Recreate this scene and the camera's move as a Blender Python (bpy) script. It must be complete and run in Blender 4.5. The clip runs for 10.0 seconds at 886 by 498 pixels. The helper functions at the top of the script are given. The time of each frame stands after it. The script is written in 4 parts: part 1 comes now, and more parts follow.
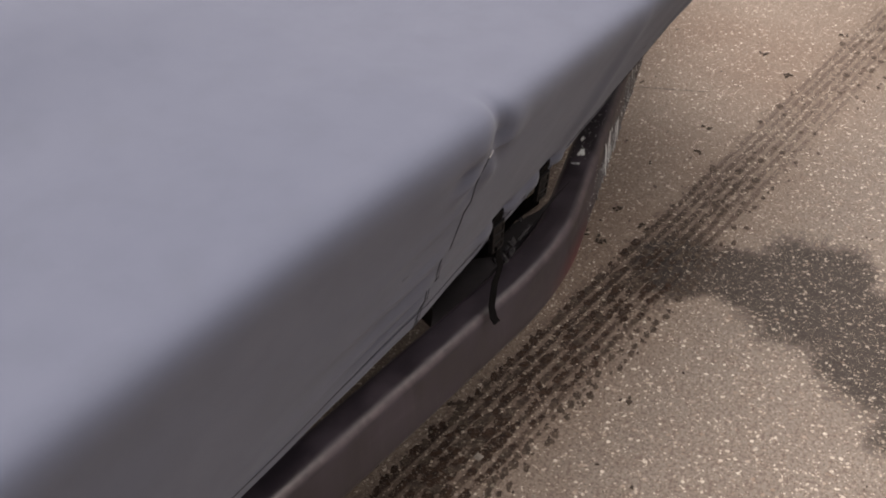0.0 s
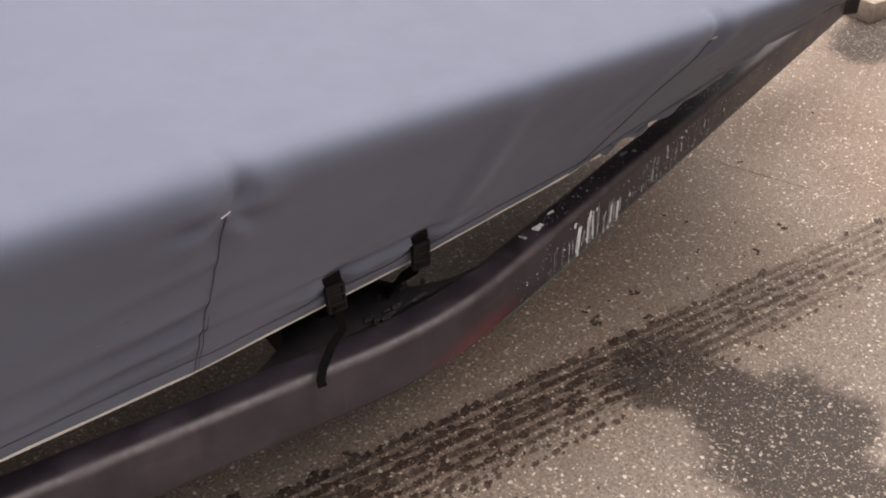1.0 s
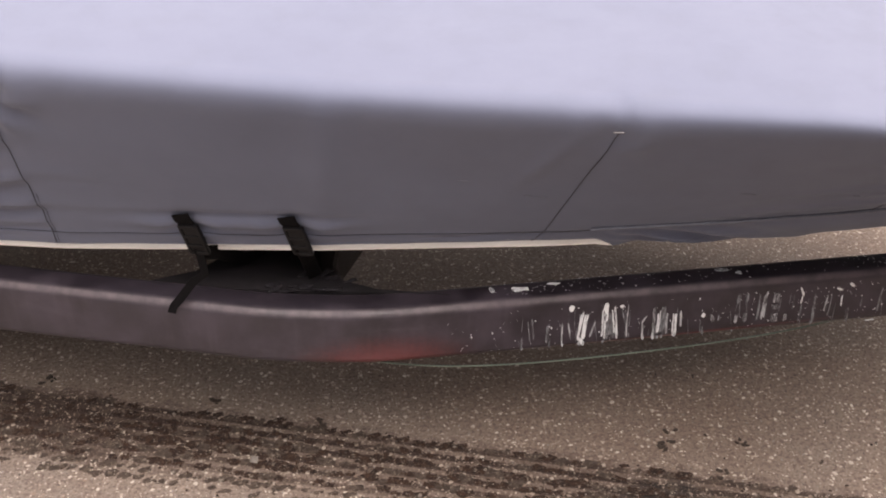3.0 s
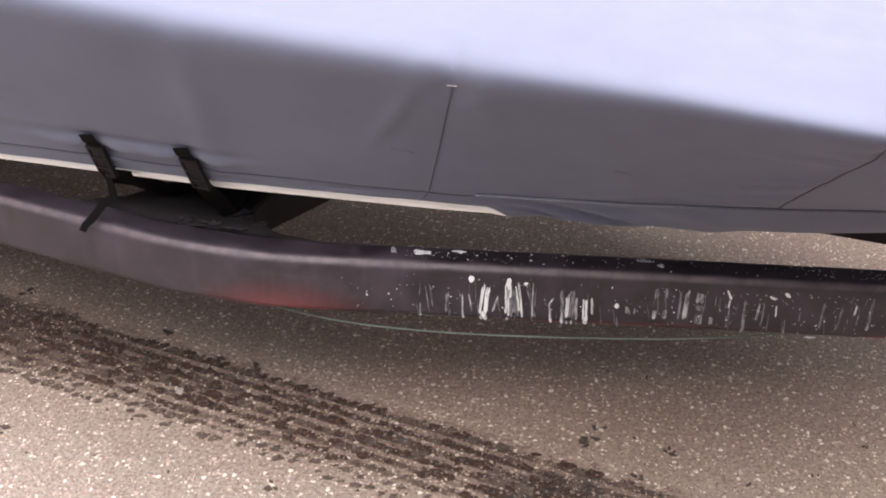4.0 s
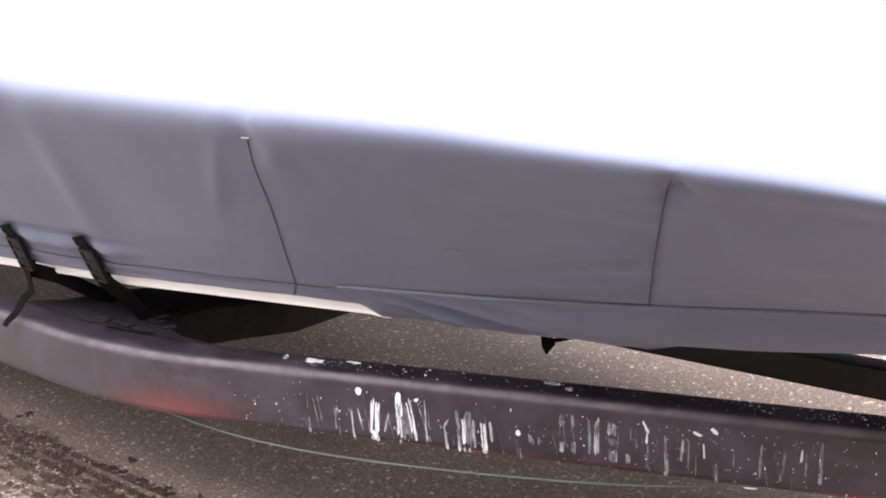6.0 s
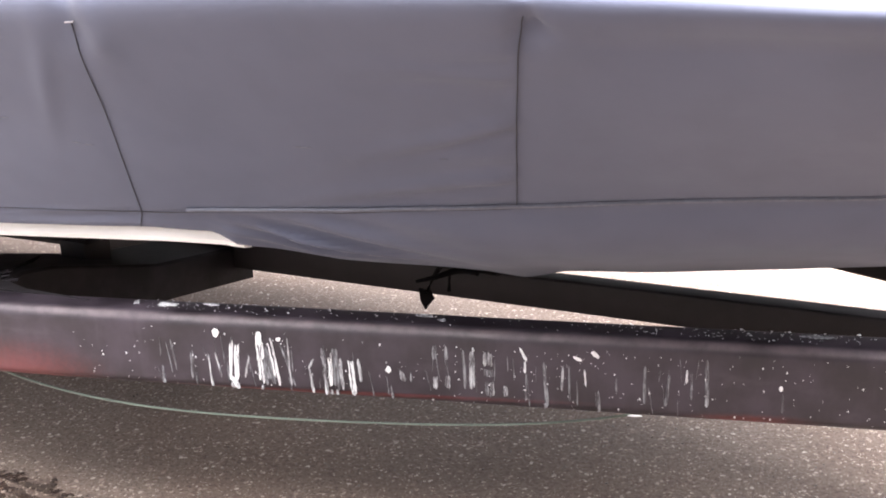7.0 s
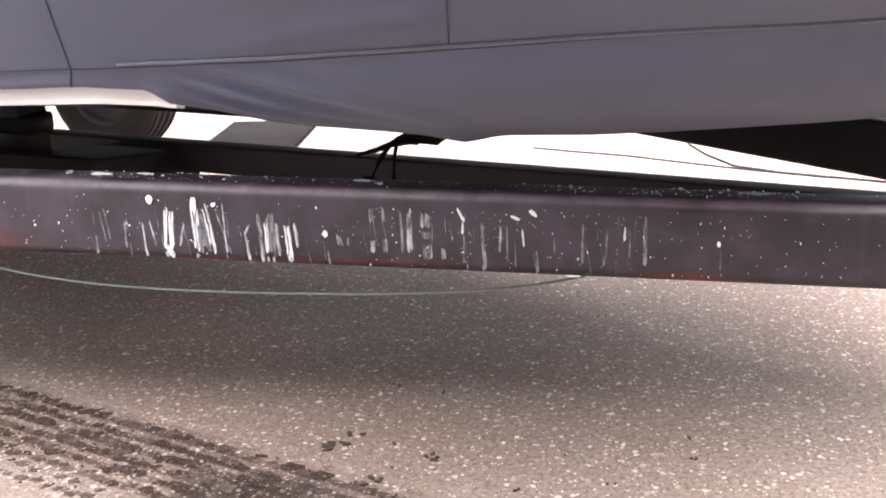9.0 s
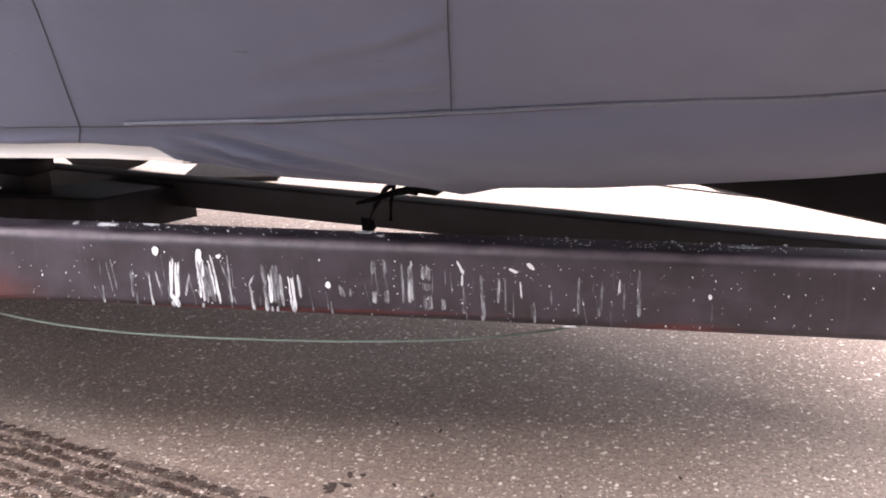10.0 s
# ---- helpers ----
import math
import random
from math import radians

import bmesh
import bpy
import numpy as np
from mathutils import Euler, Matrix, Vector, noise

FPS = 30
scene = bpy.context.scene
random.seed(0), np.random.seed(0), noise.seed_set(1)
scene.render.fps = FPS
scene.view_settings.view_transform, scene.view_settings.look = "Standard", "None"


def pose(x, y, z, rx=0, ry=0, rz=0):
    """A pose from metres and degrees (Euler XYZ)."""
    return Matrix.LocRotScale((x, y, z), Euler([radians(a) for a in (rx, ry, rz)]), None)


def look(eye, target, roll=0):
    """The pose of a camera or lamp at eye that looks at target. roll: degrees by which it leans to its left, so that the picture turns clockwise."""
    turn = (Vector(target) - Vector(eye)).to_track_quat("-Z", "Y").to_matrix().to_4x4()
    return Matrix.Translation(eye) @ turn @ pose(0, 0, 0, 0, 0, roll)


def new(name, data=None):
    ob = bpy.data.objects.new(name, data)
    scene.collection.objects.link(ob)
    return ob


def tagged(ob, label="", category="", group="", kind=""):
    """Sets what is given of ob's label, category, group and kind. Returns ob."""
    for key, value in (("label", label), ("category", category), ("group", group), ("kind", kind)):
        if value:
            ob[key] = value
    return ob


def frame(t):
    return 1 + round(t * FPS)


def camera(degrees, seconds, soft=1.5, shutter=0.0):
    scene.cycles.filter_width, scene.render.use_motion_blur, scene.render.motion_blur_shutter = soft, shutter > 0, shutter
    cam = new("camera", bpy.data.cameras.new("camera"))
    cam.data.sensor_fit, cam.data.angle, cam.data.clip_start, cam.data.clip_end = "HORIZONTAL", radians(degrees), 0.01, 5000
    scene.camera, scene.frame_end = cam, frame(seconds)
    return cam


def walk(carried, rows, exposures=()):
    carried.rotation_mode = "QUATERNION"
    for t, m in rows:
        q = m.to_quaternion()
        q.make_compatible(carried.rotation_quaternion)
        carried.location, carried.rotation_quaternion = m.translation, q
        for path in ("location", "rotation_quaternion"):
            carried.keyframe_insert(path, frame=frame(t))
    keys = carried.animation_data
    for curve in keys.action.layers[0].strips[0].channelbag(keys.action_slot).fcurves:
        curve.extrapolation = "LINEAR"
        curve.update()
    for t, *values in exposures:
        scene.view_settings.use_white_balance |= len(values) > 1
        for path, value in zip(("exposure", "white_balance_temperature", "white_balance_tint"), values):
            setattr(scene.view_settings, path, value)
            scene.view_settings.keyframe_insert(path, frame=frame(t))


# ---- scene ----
cam = camera(43.7, 10.0, soft=1.9)
PATH = [
    (0, (-2.379, -0.324, 1.743), (-0.792, 0.177, 0.634), -3.0),
    (0.5, (-2.165, -0.661, 1.764), (-0.683, 0.093, 0.652), -3.1),
    (1, (-1.912, -0.921, 1.753), (-0.522, 0.008, 0.655), 1.0),
    (1.5, (-1.587, -1.126, 1.721), (-0.337, 0.068, 0.715), 0.4),
    (2, (-1.274, -1.502, 1.744), (-0.374, -0.043, 0.713), -1.5),
    (3.3, (-0.398, -1.775, 1.722), (-0.183, -0.103, 0.646), 0.2),
    (3.5, (-0.282, -1.814, 1.711), (-0.113, -0.138, 0.634), 0.0),
    (4, (0.005, -1.772, 1.645), (-0.058, -0.088, 0.567), 0.4),
    (4.5, (0.218, -1.773, 1.639), (-0.18, -0.137, 0.559), -3.3),
    (5, (0.394, -1.774, 1.584), (-0.123, -0.123, 0.581), -1.8),
    (5.2, (0.459, -1.735, 1.546), (-0.052, -0.068, 0.567), -3.2),
    (6.5, (0.693, -1.607, 1.182), (0.166, 0.247, 0.646), -2.8),
    (7, (0.697, -1.57, 1.075), (0.313, 0.306, 0.497), -2.6),
    (7.5, (0.715, -1.584, 0.987), (0.416, 0.295, 0.372), -3.1),
    (8, (0.728, -1.583, 0.956), (0.41, 0.3, 0.362), -2.8),
    (8.5, (0.744, -1.591, 0.907), (0.421, 0.29, 0.308), -2.1),
    (9, (0.751, -1.594, 0.887), (0.414, 0.281, 0.277), -2.3),
    (9.5, (0.744, -1.592, 0.898), (0.406, 0.28, 0.283), -1.6),
    (10, (0.727, -1.621, 0.982), (0.426, 0.259, 0.369), -2.1),
]
walk(cam, [(t, look(eye, target, roll)) for t, eye, target, roll in PATH],
     exposures=[(0, 0.34, 7050, 15), (1, 0.78, 6950, 15), (2, 1.06, 7100, 16), (3.5, 1.6, 6850, 19), (5, 2.04, 6350, 18), (6.5, 2.48, 6400, 18), (7, 2.62, 6400, 17), (7.5, 2.58, 6420, 17), (9, 2.5, 6320, 18), (10, 2.42, 6250, 20)])

# ---- world and light: an overcast sky ----
world = bpy.data.worlds.new("overcast")
scene.world = world
world.use_nodes = True
wn, wl = world.node_tree.nodes, world.node_tree.links
sky = wn.new("ShaderNodeTexSky")
sky.sky_type, sky.sun_disc = "NISHITA", False
sky.sun_elevation, sky.sun_rotation = radians(75), radians(100)
sky.dust_density, sky.air_density = 4.0, 0.8
hsv = wn.new("ShaderNodeHueSaturation")
hsv.inputs["Saturation"].default_value = 0.11
wl.new(sky.outputs[0], hsv.inputs["Color"])
wl.new(hsv.outputs[0], wn["Background"].inputs[0])
wn["Background"].inputs[1].default_value = 0.13
sun = new("sun", bpy.data.lights.new("sun", "SUN"))
sun.data.energy, sun.data.angle, sun.data.color = 4.0, radians(95), (1.0, 0.98, 0.955)
sun.matrix_world = look((0.8, -0.5, 4.6), (0.0, 0.0, 0.0))


# ---- helpers for meshes ----
def mesh_of(bm, name):
    me = bpy.data.meshes.new(name)
    bm.to_mesh(me)
    bm.free()
    return me


def smooth(me, angle=None):
    for p in me.polygons:
        p.use_smooth = True
    if angle:
        me.set_sharp_from_angle(angle=radians(angle))
    return me


def part(name, bm, material, parent, label="", angle=40):
    """Links a bmesh as one mesh object under a thing or a part."""
    ob = new(name, smooth(mesh_of(bm, name), angle))
    ob.data.materials.append(material)
    ob.parent = parent
    if label:
        ob["label"] = label
    return ob


def thing(name, label, category, group="", kind="", at=(0, 0, 0)):
    ob = tagged(new(name), label, category, group, kind)
    ob.matrix_basis = Matrix.Translation(at)
    return ob


def add_box(bm, m, size, bevel=0.0):
    made = bmesh.ops.create_cube(bm, size=1, matrix=m @ Matrix.Diagonal((*size, 1)))
    if bevel:
        edges = list({e for v in made["verts"] for e in v.link_edges})
        bmesh.ops.bevel(bm, geom=edges, offset=bevel, segments=2, profile=0.5, affect="EDGES")
    return bm


def add_tube(bm, points, radius, sides=8, radii=None, closed_ends=True):
    """A round tube along points."""
    rings = []
    for i, p in enumerate(points):
        p = Vector(p)
        d = (Vector(points[min(i + 1, len(points) - 1)]) - Vector(points[max(i - 1, 0)])).normalized()
        up = Vector((0, 0, 1)) if abs(d.z) < 0.9 else Vector((1, 0, 0))
        a = d.cross(up).normalized()
        b = a.cross(d)
        r = radii[i] if radii else radius
        rings.append([bm.verts.new(p + r * (a * math.cos(k * 2 * math.pi / sides) + b * math.sin(k * 2 * math.pi / sides))) for k in range(sides)])
    for r0, r1 in zip(rings, rings[1:]):
        for k in range(sides):
            bm.faces.new((r0[k], r0[(k + 1) % sides], r1[(k + 1) % sides], r1[k]))
    if closed_ends:
        bm.faces.new(rings[0][::-1])
        bm.faces.new(rings[-1])
    return bm


def round_rect(w, h, r, seg=4):
    """Corners of a rounded rectangle, counter-clockwise, centred."""
    out = []
    for cx, cy, a0 in ((w / 2 - r, h / 2 - r, 0), (-w / 2 + r, h / 2 - r, 90), (-w / 2 + r, -h / 2 + r, 180), (w / 2 - r, -h / 2 + r, 270)):
        for k in range(seg + 1):
            a = radians(a0 + 90 * k / seg)
            out.append((cx + r * math.cos(a), cy + r * math.sin(a)))
    return out


def add_beam(bm, points, w, h, r=0.01, seg=4):
    """A square tube with rounded corners along points; its width lies level."""
    prof, rings = round_rect(w, h, r, seg), []
    for i, p in enumerate(points):
        p = Vector(p)
        d = (Vector(points[min(i + 1, len(points) - 1)]) - Vector(points[max(i - 1, 0)])).normalized()
        a = d.cross(Vector((0, 0, 1))).normalized()
        b = a.cross(d)
        rings.append([bm.verts.new(p + a * x + b * y) for x, y in prof])
    n = len(prof)
    for r0, r1 in zip(rings, rings[1:]):
        for k in range(n):
            bm.faces.new((r0[k], r0[(k + 1) % n], r1[(k + 1) % n], r1[k]))
    bm.faces.new(rings[0][::-1])
    bm.faces.new(rings[-1])
    bmesh.ops.recalc_face_normals(bm, faces=bm.faces)
    return bm


def add_ribbon(bm, points, side, width, thick):
    """A strap of webbing along points; side is the direction of its width."""
    side = Vector(side).normalized()
    rings = []
    for i, p in enumerate(points):
        p = Vector(p)
        d = (Vector(points[min(i + 1, len(points) - 1)]) - Vector(points[max(i - 1, 0)])).normalized()
        n = side.cross(d).normalized()
        c = d.cross(n)
        rings.append([bm.verts.new(p + c * (width / 2 * x) + n * (thick / 2 * y)) for x, y in ((1, 1), (-1, 1), (-1, -1), (1, -1))])
    for r0, r1 in zip(rings, rings[1:]):
        for k in range(4):
            bm.faces.new((r0[k], r0[(k + 1) % 4], r1[(k + 1) % 4], r1[k]))
    bm.faces.new(rings[0][::-1])
    bm.faces.new(rings[-1])
    bmesh.ops.recalc_face_normals(bm, faces=bm.faces)
    return bm


def add_blob(bm, centre, u, v, rx, ry, n=9, rough=0.25, lift=0.0008, seed=0):
    """A thin uneven patch in the plane of u and v."""
    rnd = random.Random(seed)
    nrm = u.cross(v).normalized()
    pts = []
    for i in range(n):
        a = 2 * math.pi * i / n
        r = 1 + rnd.uniform(-rough, rough)
        pts.append(centre + u * (rx * r * math.cos(a)) + v * (ry * r * math.sin(a)))
    top = [bm.verts.new(p + nrm * lift) for p in pts]
    low = [bm.verts.new(p - nrm * 0.0005) for p in pts]
    mid = bm.verts.new(centre + nrm * (lift * 1.6))
    for i in range(n):
        j = (i + 1) % n
        bm.faces.new((mid, top[i], top[j]))
        bm.faces.new((top[i], low[i], low[j], top[j]))
    return bm


# ---- materials ----
class Nodes:
    """A short way to write node materials."""

    def __init__(self, name):
        self.mat = bpy.data.materials.new(name)
        self.mat.use_nodes = True
        self.n, self.l = self.mat.node_tree.nodes, self.mat.node_tree.links
        self.bsdf = self.n["Principled BSDF"]
        self.pos = self.n.new("ShaderNodeNewGeometry").outputs["Position"]

    def put(self, socket, value):
        if isinstance(value, bpy.types.NodeSocket):
            self.l.new(value, socket)
        else:
            socket.default_value = value

    def noise(self, scale, detail=4, rough=0.55, vector=None, distortion=0.0):
        t = self.n.new("ShaderNodeTexNoise")
        self.put(t.inputs["Vector"], vector or self.pos)
        t.inputs["Scale"].default_value, t.inputs["Detail"].default_value = scale, detail
        t.inputs["Roughness"].default_value, t.inputs["Distortion"].default_value = rough, distortion
        return t.outputs["Fac"]

    def voronoi(self, scale, feature="F1", vector=None, out="Distance", randomness=1.0):
        t = self.n.new("ShaderNodeTexVoronoi")
        t.feature = feature
        self.put(t.inputs["Vector"], vector or self.pos)
        t.inputs["Scale"].default_value, t.inputs["Randomness"].default_value = scale, randomness
        return t.outputs[out]

    def ramp(self, value, lo, hi, a=0.0, b=1.0):
        t = self.n.new("ShaderNodeMapRange")
        t.interpolation_type = "SMOOTHSTEP"
        self.put(t.inputs["Value"], value)
        for key, v in (("From Min", lo), ("From Max", hi), ("To Min", a), ("To Max", b)):
            t.inputs[key].default_value = v
        return t.outputs[0]

    def math(self, op, a, b=0.0):
        t = self.n.new("ShaderNodeMath")
        t.operation = op
        self.put(t.inputs[0], a)
        self.put(t.inputs[1], b)
        return t.outputs[0]

    def mix(self, fac, a, b):
        t = self.n.new("ShaderNodeMix")
        t.data_type = "RGBA"
        self.put(t.inputs["Factor"], fac)
        self.put(t.inputs["A"], a if isinstance(a, bpy.types.NodeSocket) else (*a, 1))
        self.put(t.inputs["B"], b if isinstance(b, bpy.types.NodeSocket) else (*b, 1))
        return t.outputs["Result"]

    def stained(self, fac, a, b):
        t = self.n.new("ShaderNodeMix")
        t.data_type, t.blend_type = "RGBA", "MULTIPLY"
        self.put(t.inputs["Factor"], fac)
        self.put(t.inputs["A"], a)
        self.put(t.inputs["B"], (*b, 1))
        return t.outputs["Result"]

    def scaled(self, sx, sy, sz, rot=0.0, loc=(0, 0, 0)):
        t = self.n.new("ShaderNodeMapping")
        self.l.new(self.pos, t.inputs["Vector"])
        t.inputs["Scale"].default_value = (sx, sy, sz)
        t.inputs["Rotation"].default_value = (0, 0, rot)
        t.inputs["Location"].default_value = loc
        return t.outputs[0]

    def axis(self, which):
        t = self.n.new("ShaderNodeSeparateXYZ")
        self.l.new(self.pos, t.inputs[0])
        return t.outputs[which]

    def bump(self, height, strength, distance):
        t = self.n.new("ShaderNodeBump")
        t.inputs["Strength"].default_value, t.inputs["Distance"].default_value = strength, distance
        self.put(t.inputs["Height"], height)
        if self.bsdf.inputs["Normal"].links:
            self.l.new(self.bsdf.inputs["Normal"].links[0].from_socket, t.inputs["Normal"])
        self.l.new(t.outputs[0], self.bsdf.inputs["Normal"])

    def done(self, color, rough, metal=0.0, spec=0.5):
        self.put(self.bsdf.inputs["Base Color"], color if isinstance(color, bpy.types.NodeSocket) else (*color, 1))
        self.put(self.bsdf.inputs["Roughness"], rough)
        self.put(self.bsdf.inputs["Metallic"], metal)
        self.put(self.bsdf.inputs["Specular IOR Level"], spec)
        return self.mat


def make_cover_fabric():
    k = Nodes("cover_fabric")
    big, mid = k.noise(2.2, 3), k.noise(14, 5)
    col = k.mix(k.ramp(big, 0.3, 0.7), (0.0775, 0.0865, 0.126), (0.085, 0.094, 0.134))
    col = k.mix(k.ramp(mid, 0.45, 0.75, 0.0, 0.18), col, (0.07192, 0.07936, 0.1023))
    # pale scuffs, drawn out along the cloth
    scuff = k.noise(1.0, 6, 0.7, k.scaled(3, 3, 40))
    col = k.mix(k.ramp(scuff, 0.70, 0.82, 0.0, 0.08), col, (0.279, 0.2666, 0.279))
    weave = k.voronoi(900, randomness=0.25)
    k.bump(weave, 0.12, 0.0006)
    k.bump(k.noise(22, 4), 0.05, 0.006)
    k.bsdf.inputs["Sheen Weight"].default_value = 0.12
    k.bsdf.inputs["Sheen Roughness"].default_value = 0.6
    return k.done(col, k.ramp(mid, 0.3, 0.7, 0.70, 0.80), spec=0.20)


def add_chips(k, base, amount=1.0):
    """Stone chips of three sizes bedded in a surface; returns the colour and their relief."""
    drift = k.n.new("ShaderNodeTexNoise")
    k.l.new(k.pos, drift.inputs["Vector"])
    drift.inputs["Scale"].default_value, drift.inputs["Detail"].default_value = 95, 3
    move = k.n.new("ShaderNodeVectorMath")
    move.operation = "MULTIPLY_ADD"
    k.l.new(drift.outputs["Color"], move.inputs[0])
    move.inputs[1].default_value = (0.011, 0.011, 0.0)
    k.l.new(k.pos, move.inputs[2])
    relief = None
    for scale, share, pale, dark in ((95, 0.26, (0.66, 0.59, 0.50), (0.23, 0.165, 0.125)), (175, 0.36, (0.62, 0.55, 0.46), (0.18, 0.125, 0.095)), (330, 0.55, (0.38, 0.32, 0.265), (0.026, 0.0185, 0.0145))):
        tone = k.n.new("ShaderNodeSeparateColor")
        k.l.new(k.voronoi(scale, out="Color", vector=move.outputs[0]), tone.inputs[0])
        size = k.math("ADD", k.math("MULTIPLY", tone.outputs[2], 0.30), 0.18)
        near = k.math("SUBTRACT", k.voronoi(scale, vector=move.outputs[0]), size)
        chip = k.math("MULTIPLY", k.ramp(near, -0.005, 0.02, 1, 0), k.ramp(tone.outputs[0], 1 - share, 1 - share + 0.02))
        base = k.mix(k.math("MULTIPLY", chip, 0.78 * amount), base, k.mix(tone.outputs[1], dark, pale))
        relief = chip if relief is None else k.math("ADD", relief, chip)
    return base, relief


def make_asphalt():
    k = Nodes("asphalt")
    # worn bitumen of uneven tone
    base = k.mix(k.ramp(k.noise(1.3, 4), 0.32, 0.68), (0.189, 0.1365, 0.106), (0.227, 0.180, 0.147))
    # open ground beyond the boat's shade is painted paler, with a ragged border
    lit_side = k.math("ADD", k.math("MULTIPLY", k.math("ADD", k.math("ADD", k.axis(1), 0.085), k.math("MULTIPLY", k.axis(0), 0.385)), 0.9332), k.math("MULTIPLY", k.math("SUBTRACT", k.noise(2.5, 5, 0.6), 0.5), 0.45))
    base = k.mix(k.ramp(lit_side, -0.32, 0.02, 0.75, 0.0), base, (0.196, 0.172, 0.153))
    base = k.mix(k.ramp(k.noise(16, 5, 0.6), 0.45, 0.70, 0.0, 0.30), base, (0.136, 0.093, 0.068))
    base = k.mix(k.ramp(k.noise(110, 5, 0.65), 0.40, 0.64, 0.0, 0.68), base, (0.082, 0.050, 0.035))
    # dark damp stain with a ragged rim, soaked between the chips
    warp = k.math("MULTIPLY", k.math("SUBTRACT", k.noise(7, 8, 0.68), 0.5), 1.0)
    warp = k.math("ADD", warp, k.math("MULTIPLY", k.math("SUBTRACT", k.noise(55, 4, 0.7), 0.5), 0.55))
    stain = None
    for x, y, rx, ry in ((0.12, -0.54, 0.28, 0.20), (0.16, -0.36, 0.15, 0.15), (-0.10, -0.72, 0.27, 0.20), (0.17, -0.20, 0.16, 0.15), (-0.36, -0.86, 0.24, 0.20), (2.65, 0.02, 0.30, 0.16)):
        ex = k.math("DIVIDE", k.math("SUBTRACT", k.axis(0), x), rx)
        ey = k.math("DIVIDE", k.math("SUBTRACT", k.axis(1), y), ry)
        r = k.math("SQRT", k.math("ADD", k.math("MULTIPLY", ex, ex), k.math("MULTIPLY", ey, ey)))
        m = k.ramp(k.math("ADD", r, warp), 0.70, 1.10, 1, 0)
        stain = m if stain is None else k.math("MAXIMUM", stain, m)
    base = k.stained(k.math("MULTIPLY", stain, 0.95), base, (0.24, 0.215, 0.205))
    # mud spread along the tyre track, fading as it goes
    across = k.math("MULTIPLY", k.math("ADD", k.math("ADD", k.axis(1), 0.085), k.math("MULTIPLY", k.axis(0), 0.385)), 0.9332)
    band = k.ramp(k.math("ADD", k.math("ABSOLUTE", k.math("SUBTRACT", across, 0.022)), k.math("MULTIPLY", k.math("SUBTRACT", k.noise(9, 6, 0.65), 0.5), 0.10)), 0.075, 0.125, 1, 0)
    patchy = k.ramp(k.math("ADD", k.noise(22, 6, 0.7), k.ramp(k.axis(0), -0.4, -1.1, 0.0, 0.16)), 0.28, 0.50)
    fade = k.ramp(k.axis(0), 0.1, 1.2, 1.0, 0.5)
    lines = k.ramp(k.math("SINE", k.math("MULTIPLY", across, 190)), -0.7, 0.5, 0.32, 1.0)
    lines = k.math("MAXIMUM", lines, k.ramp(k.axis(0), -0.35, -1.2, 0.0, 0.85))
    patchy = k.math("MULTIPLY", patchy, lines)
    mud = k.math("MULTIPLY", k.math("MULTIPLY", band, patchy), k.math("MULTIPLY", fade, k.ramp(across, -0.06, 0.03, 0.66, 1.0)))
    base = k.stained(k.math("MULTIPLY", mud, 0.97), base, (0.135, 0.074, 0.048))
    base, relief = add_chips(k, base)
    base = k.stained(k.math("MULTIPLY", stain, 0.55), base, (0.46, 0.43, 0.42))
    base = k.stained(k.math("MULTIPLY", mud, 0.5), base, (0.34, 0.25, 0.19))
    # a hairline crack
    crack = k.ramp(k.math("ABSOLUTE", k.math("ADD", k.math("SUBTRACT", k.axis(0), 1.268), k.math("MULTIPLY", k.math("SUBTRACT", k.noise(6, 4), 0.5), 0.05))), 0.0015, 0.004, 1, 0)
    crack = k.math("MULTIPLY", crack, k.ramp(k.math("ABSOLUTE", k.math("ADD", k.axis(1), 0.03)), 0.12, 0.2, 1, 0))
    base = k.mix(k.math("MULTIPLY", crack, 0.7), base, (0.03, 0.024, 0.021))
    k.bump(relief, 0.45, 0.002)
    k.bump(k.noise(260, 4, 0.7), 0.5, 0.002)
    return k.done(base, k.ramp(stain, 0, 1, 0.76, 0.70), spec=0.4)


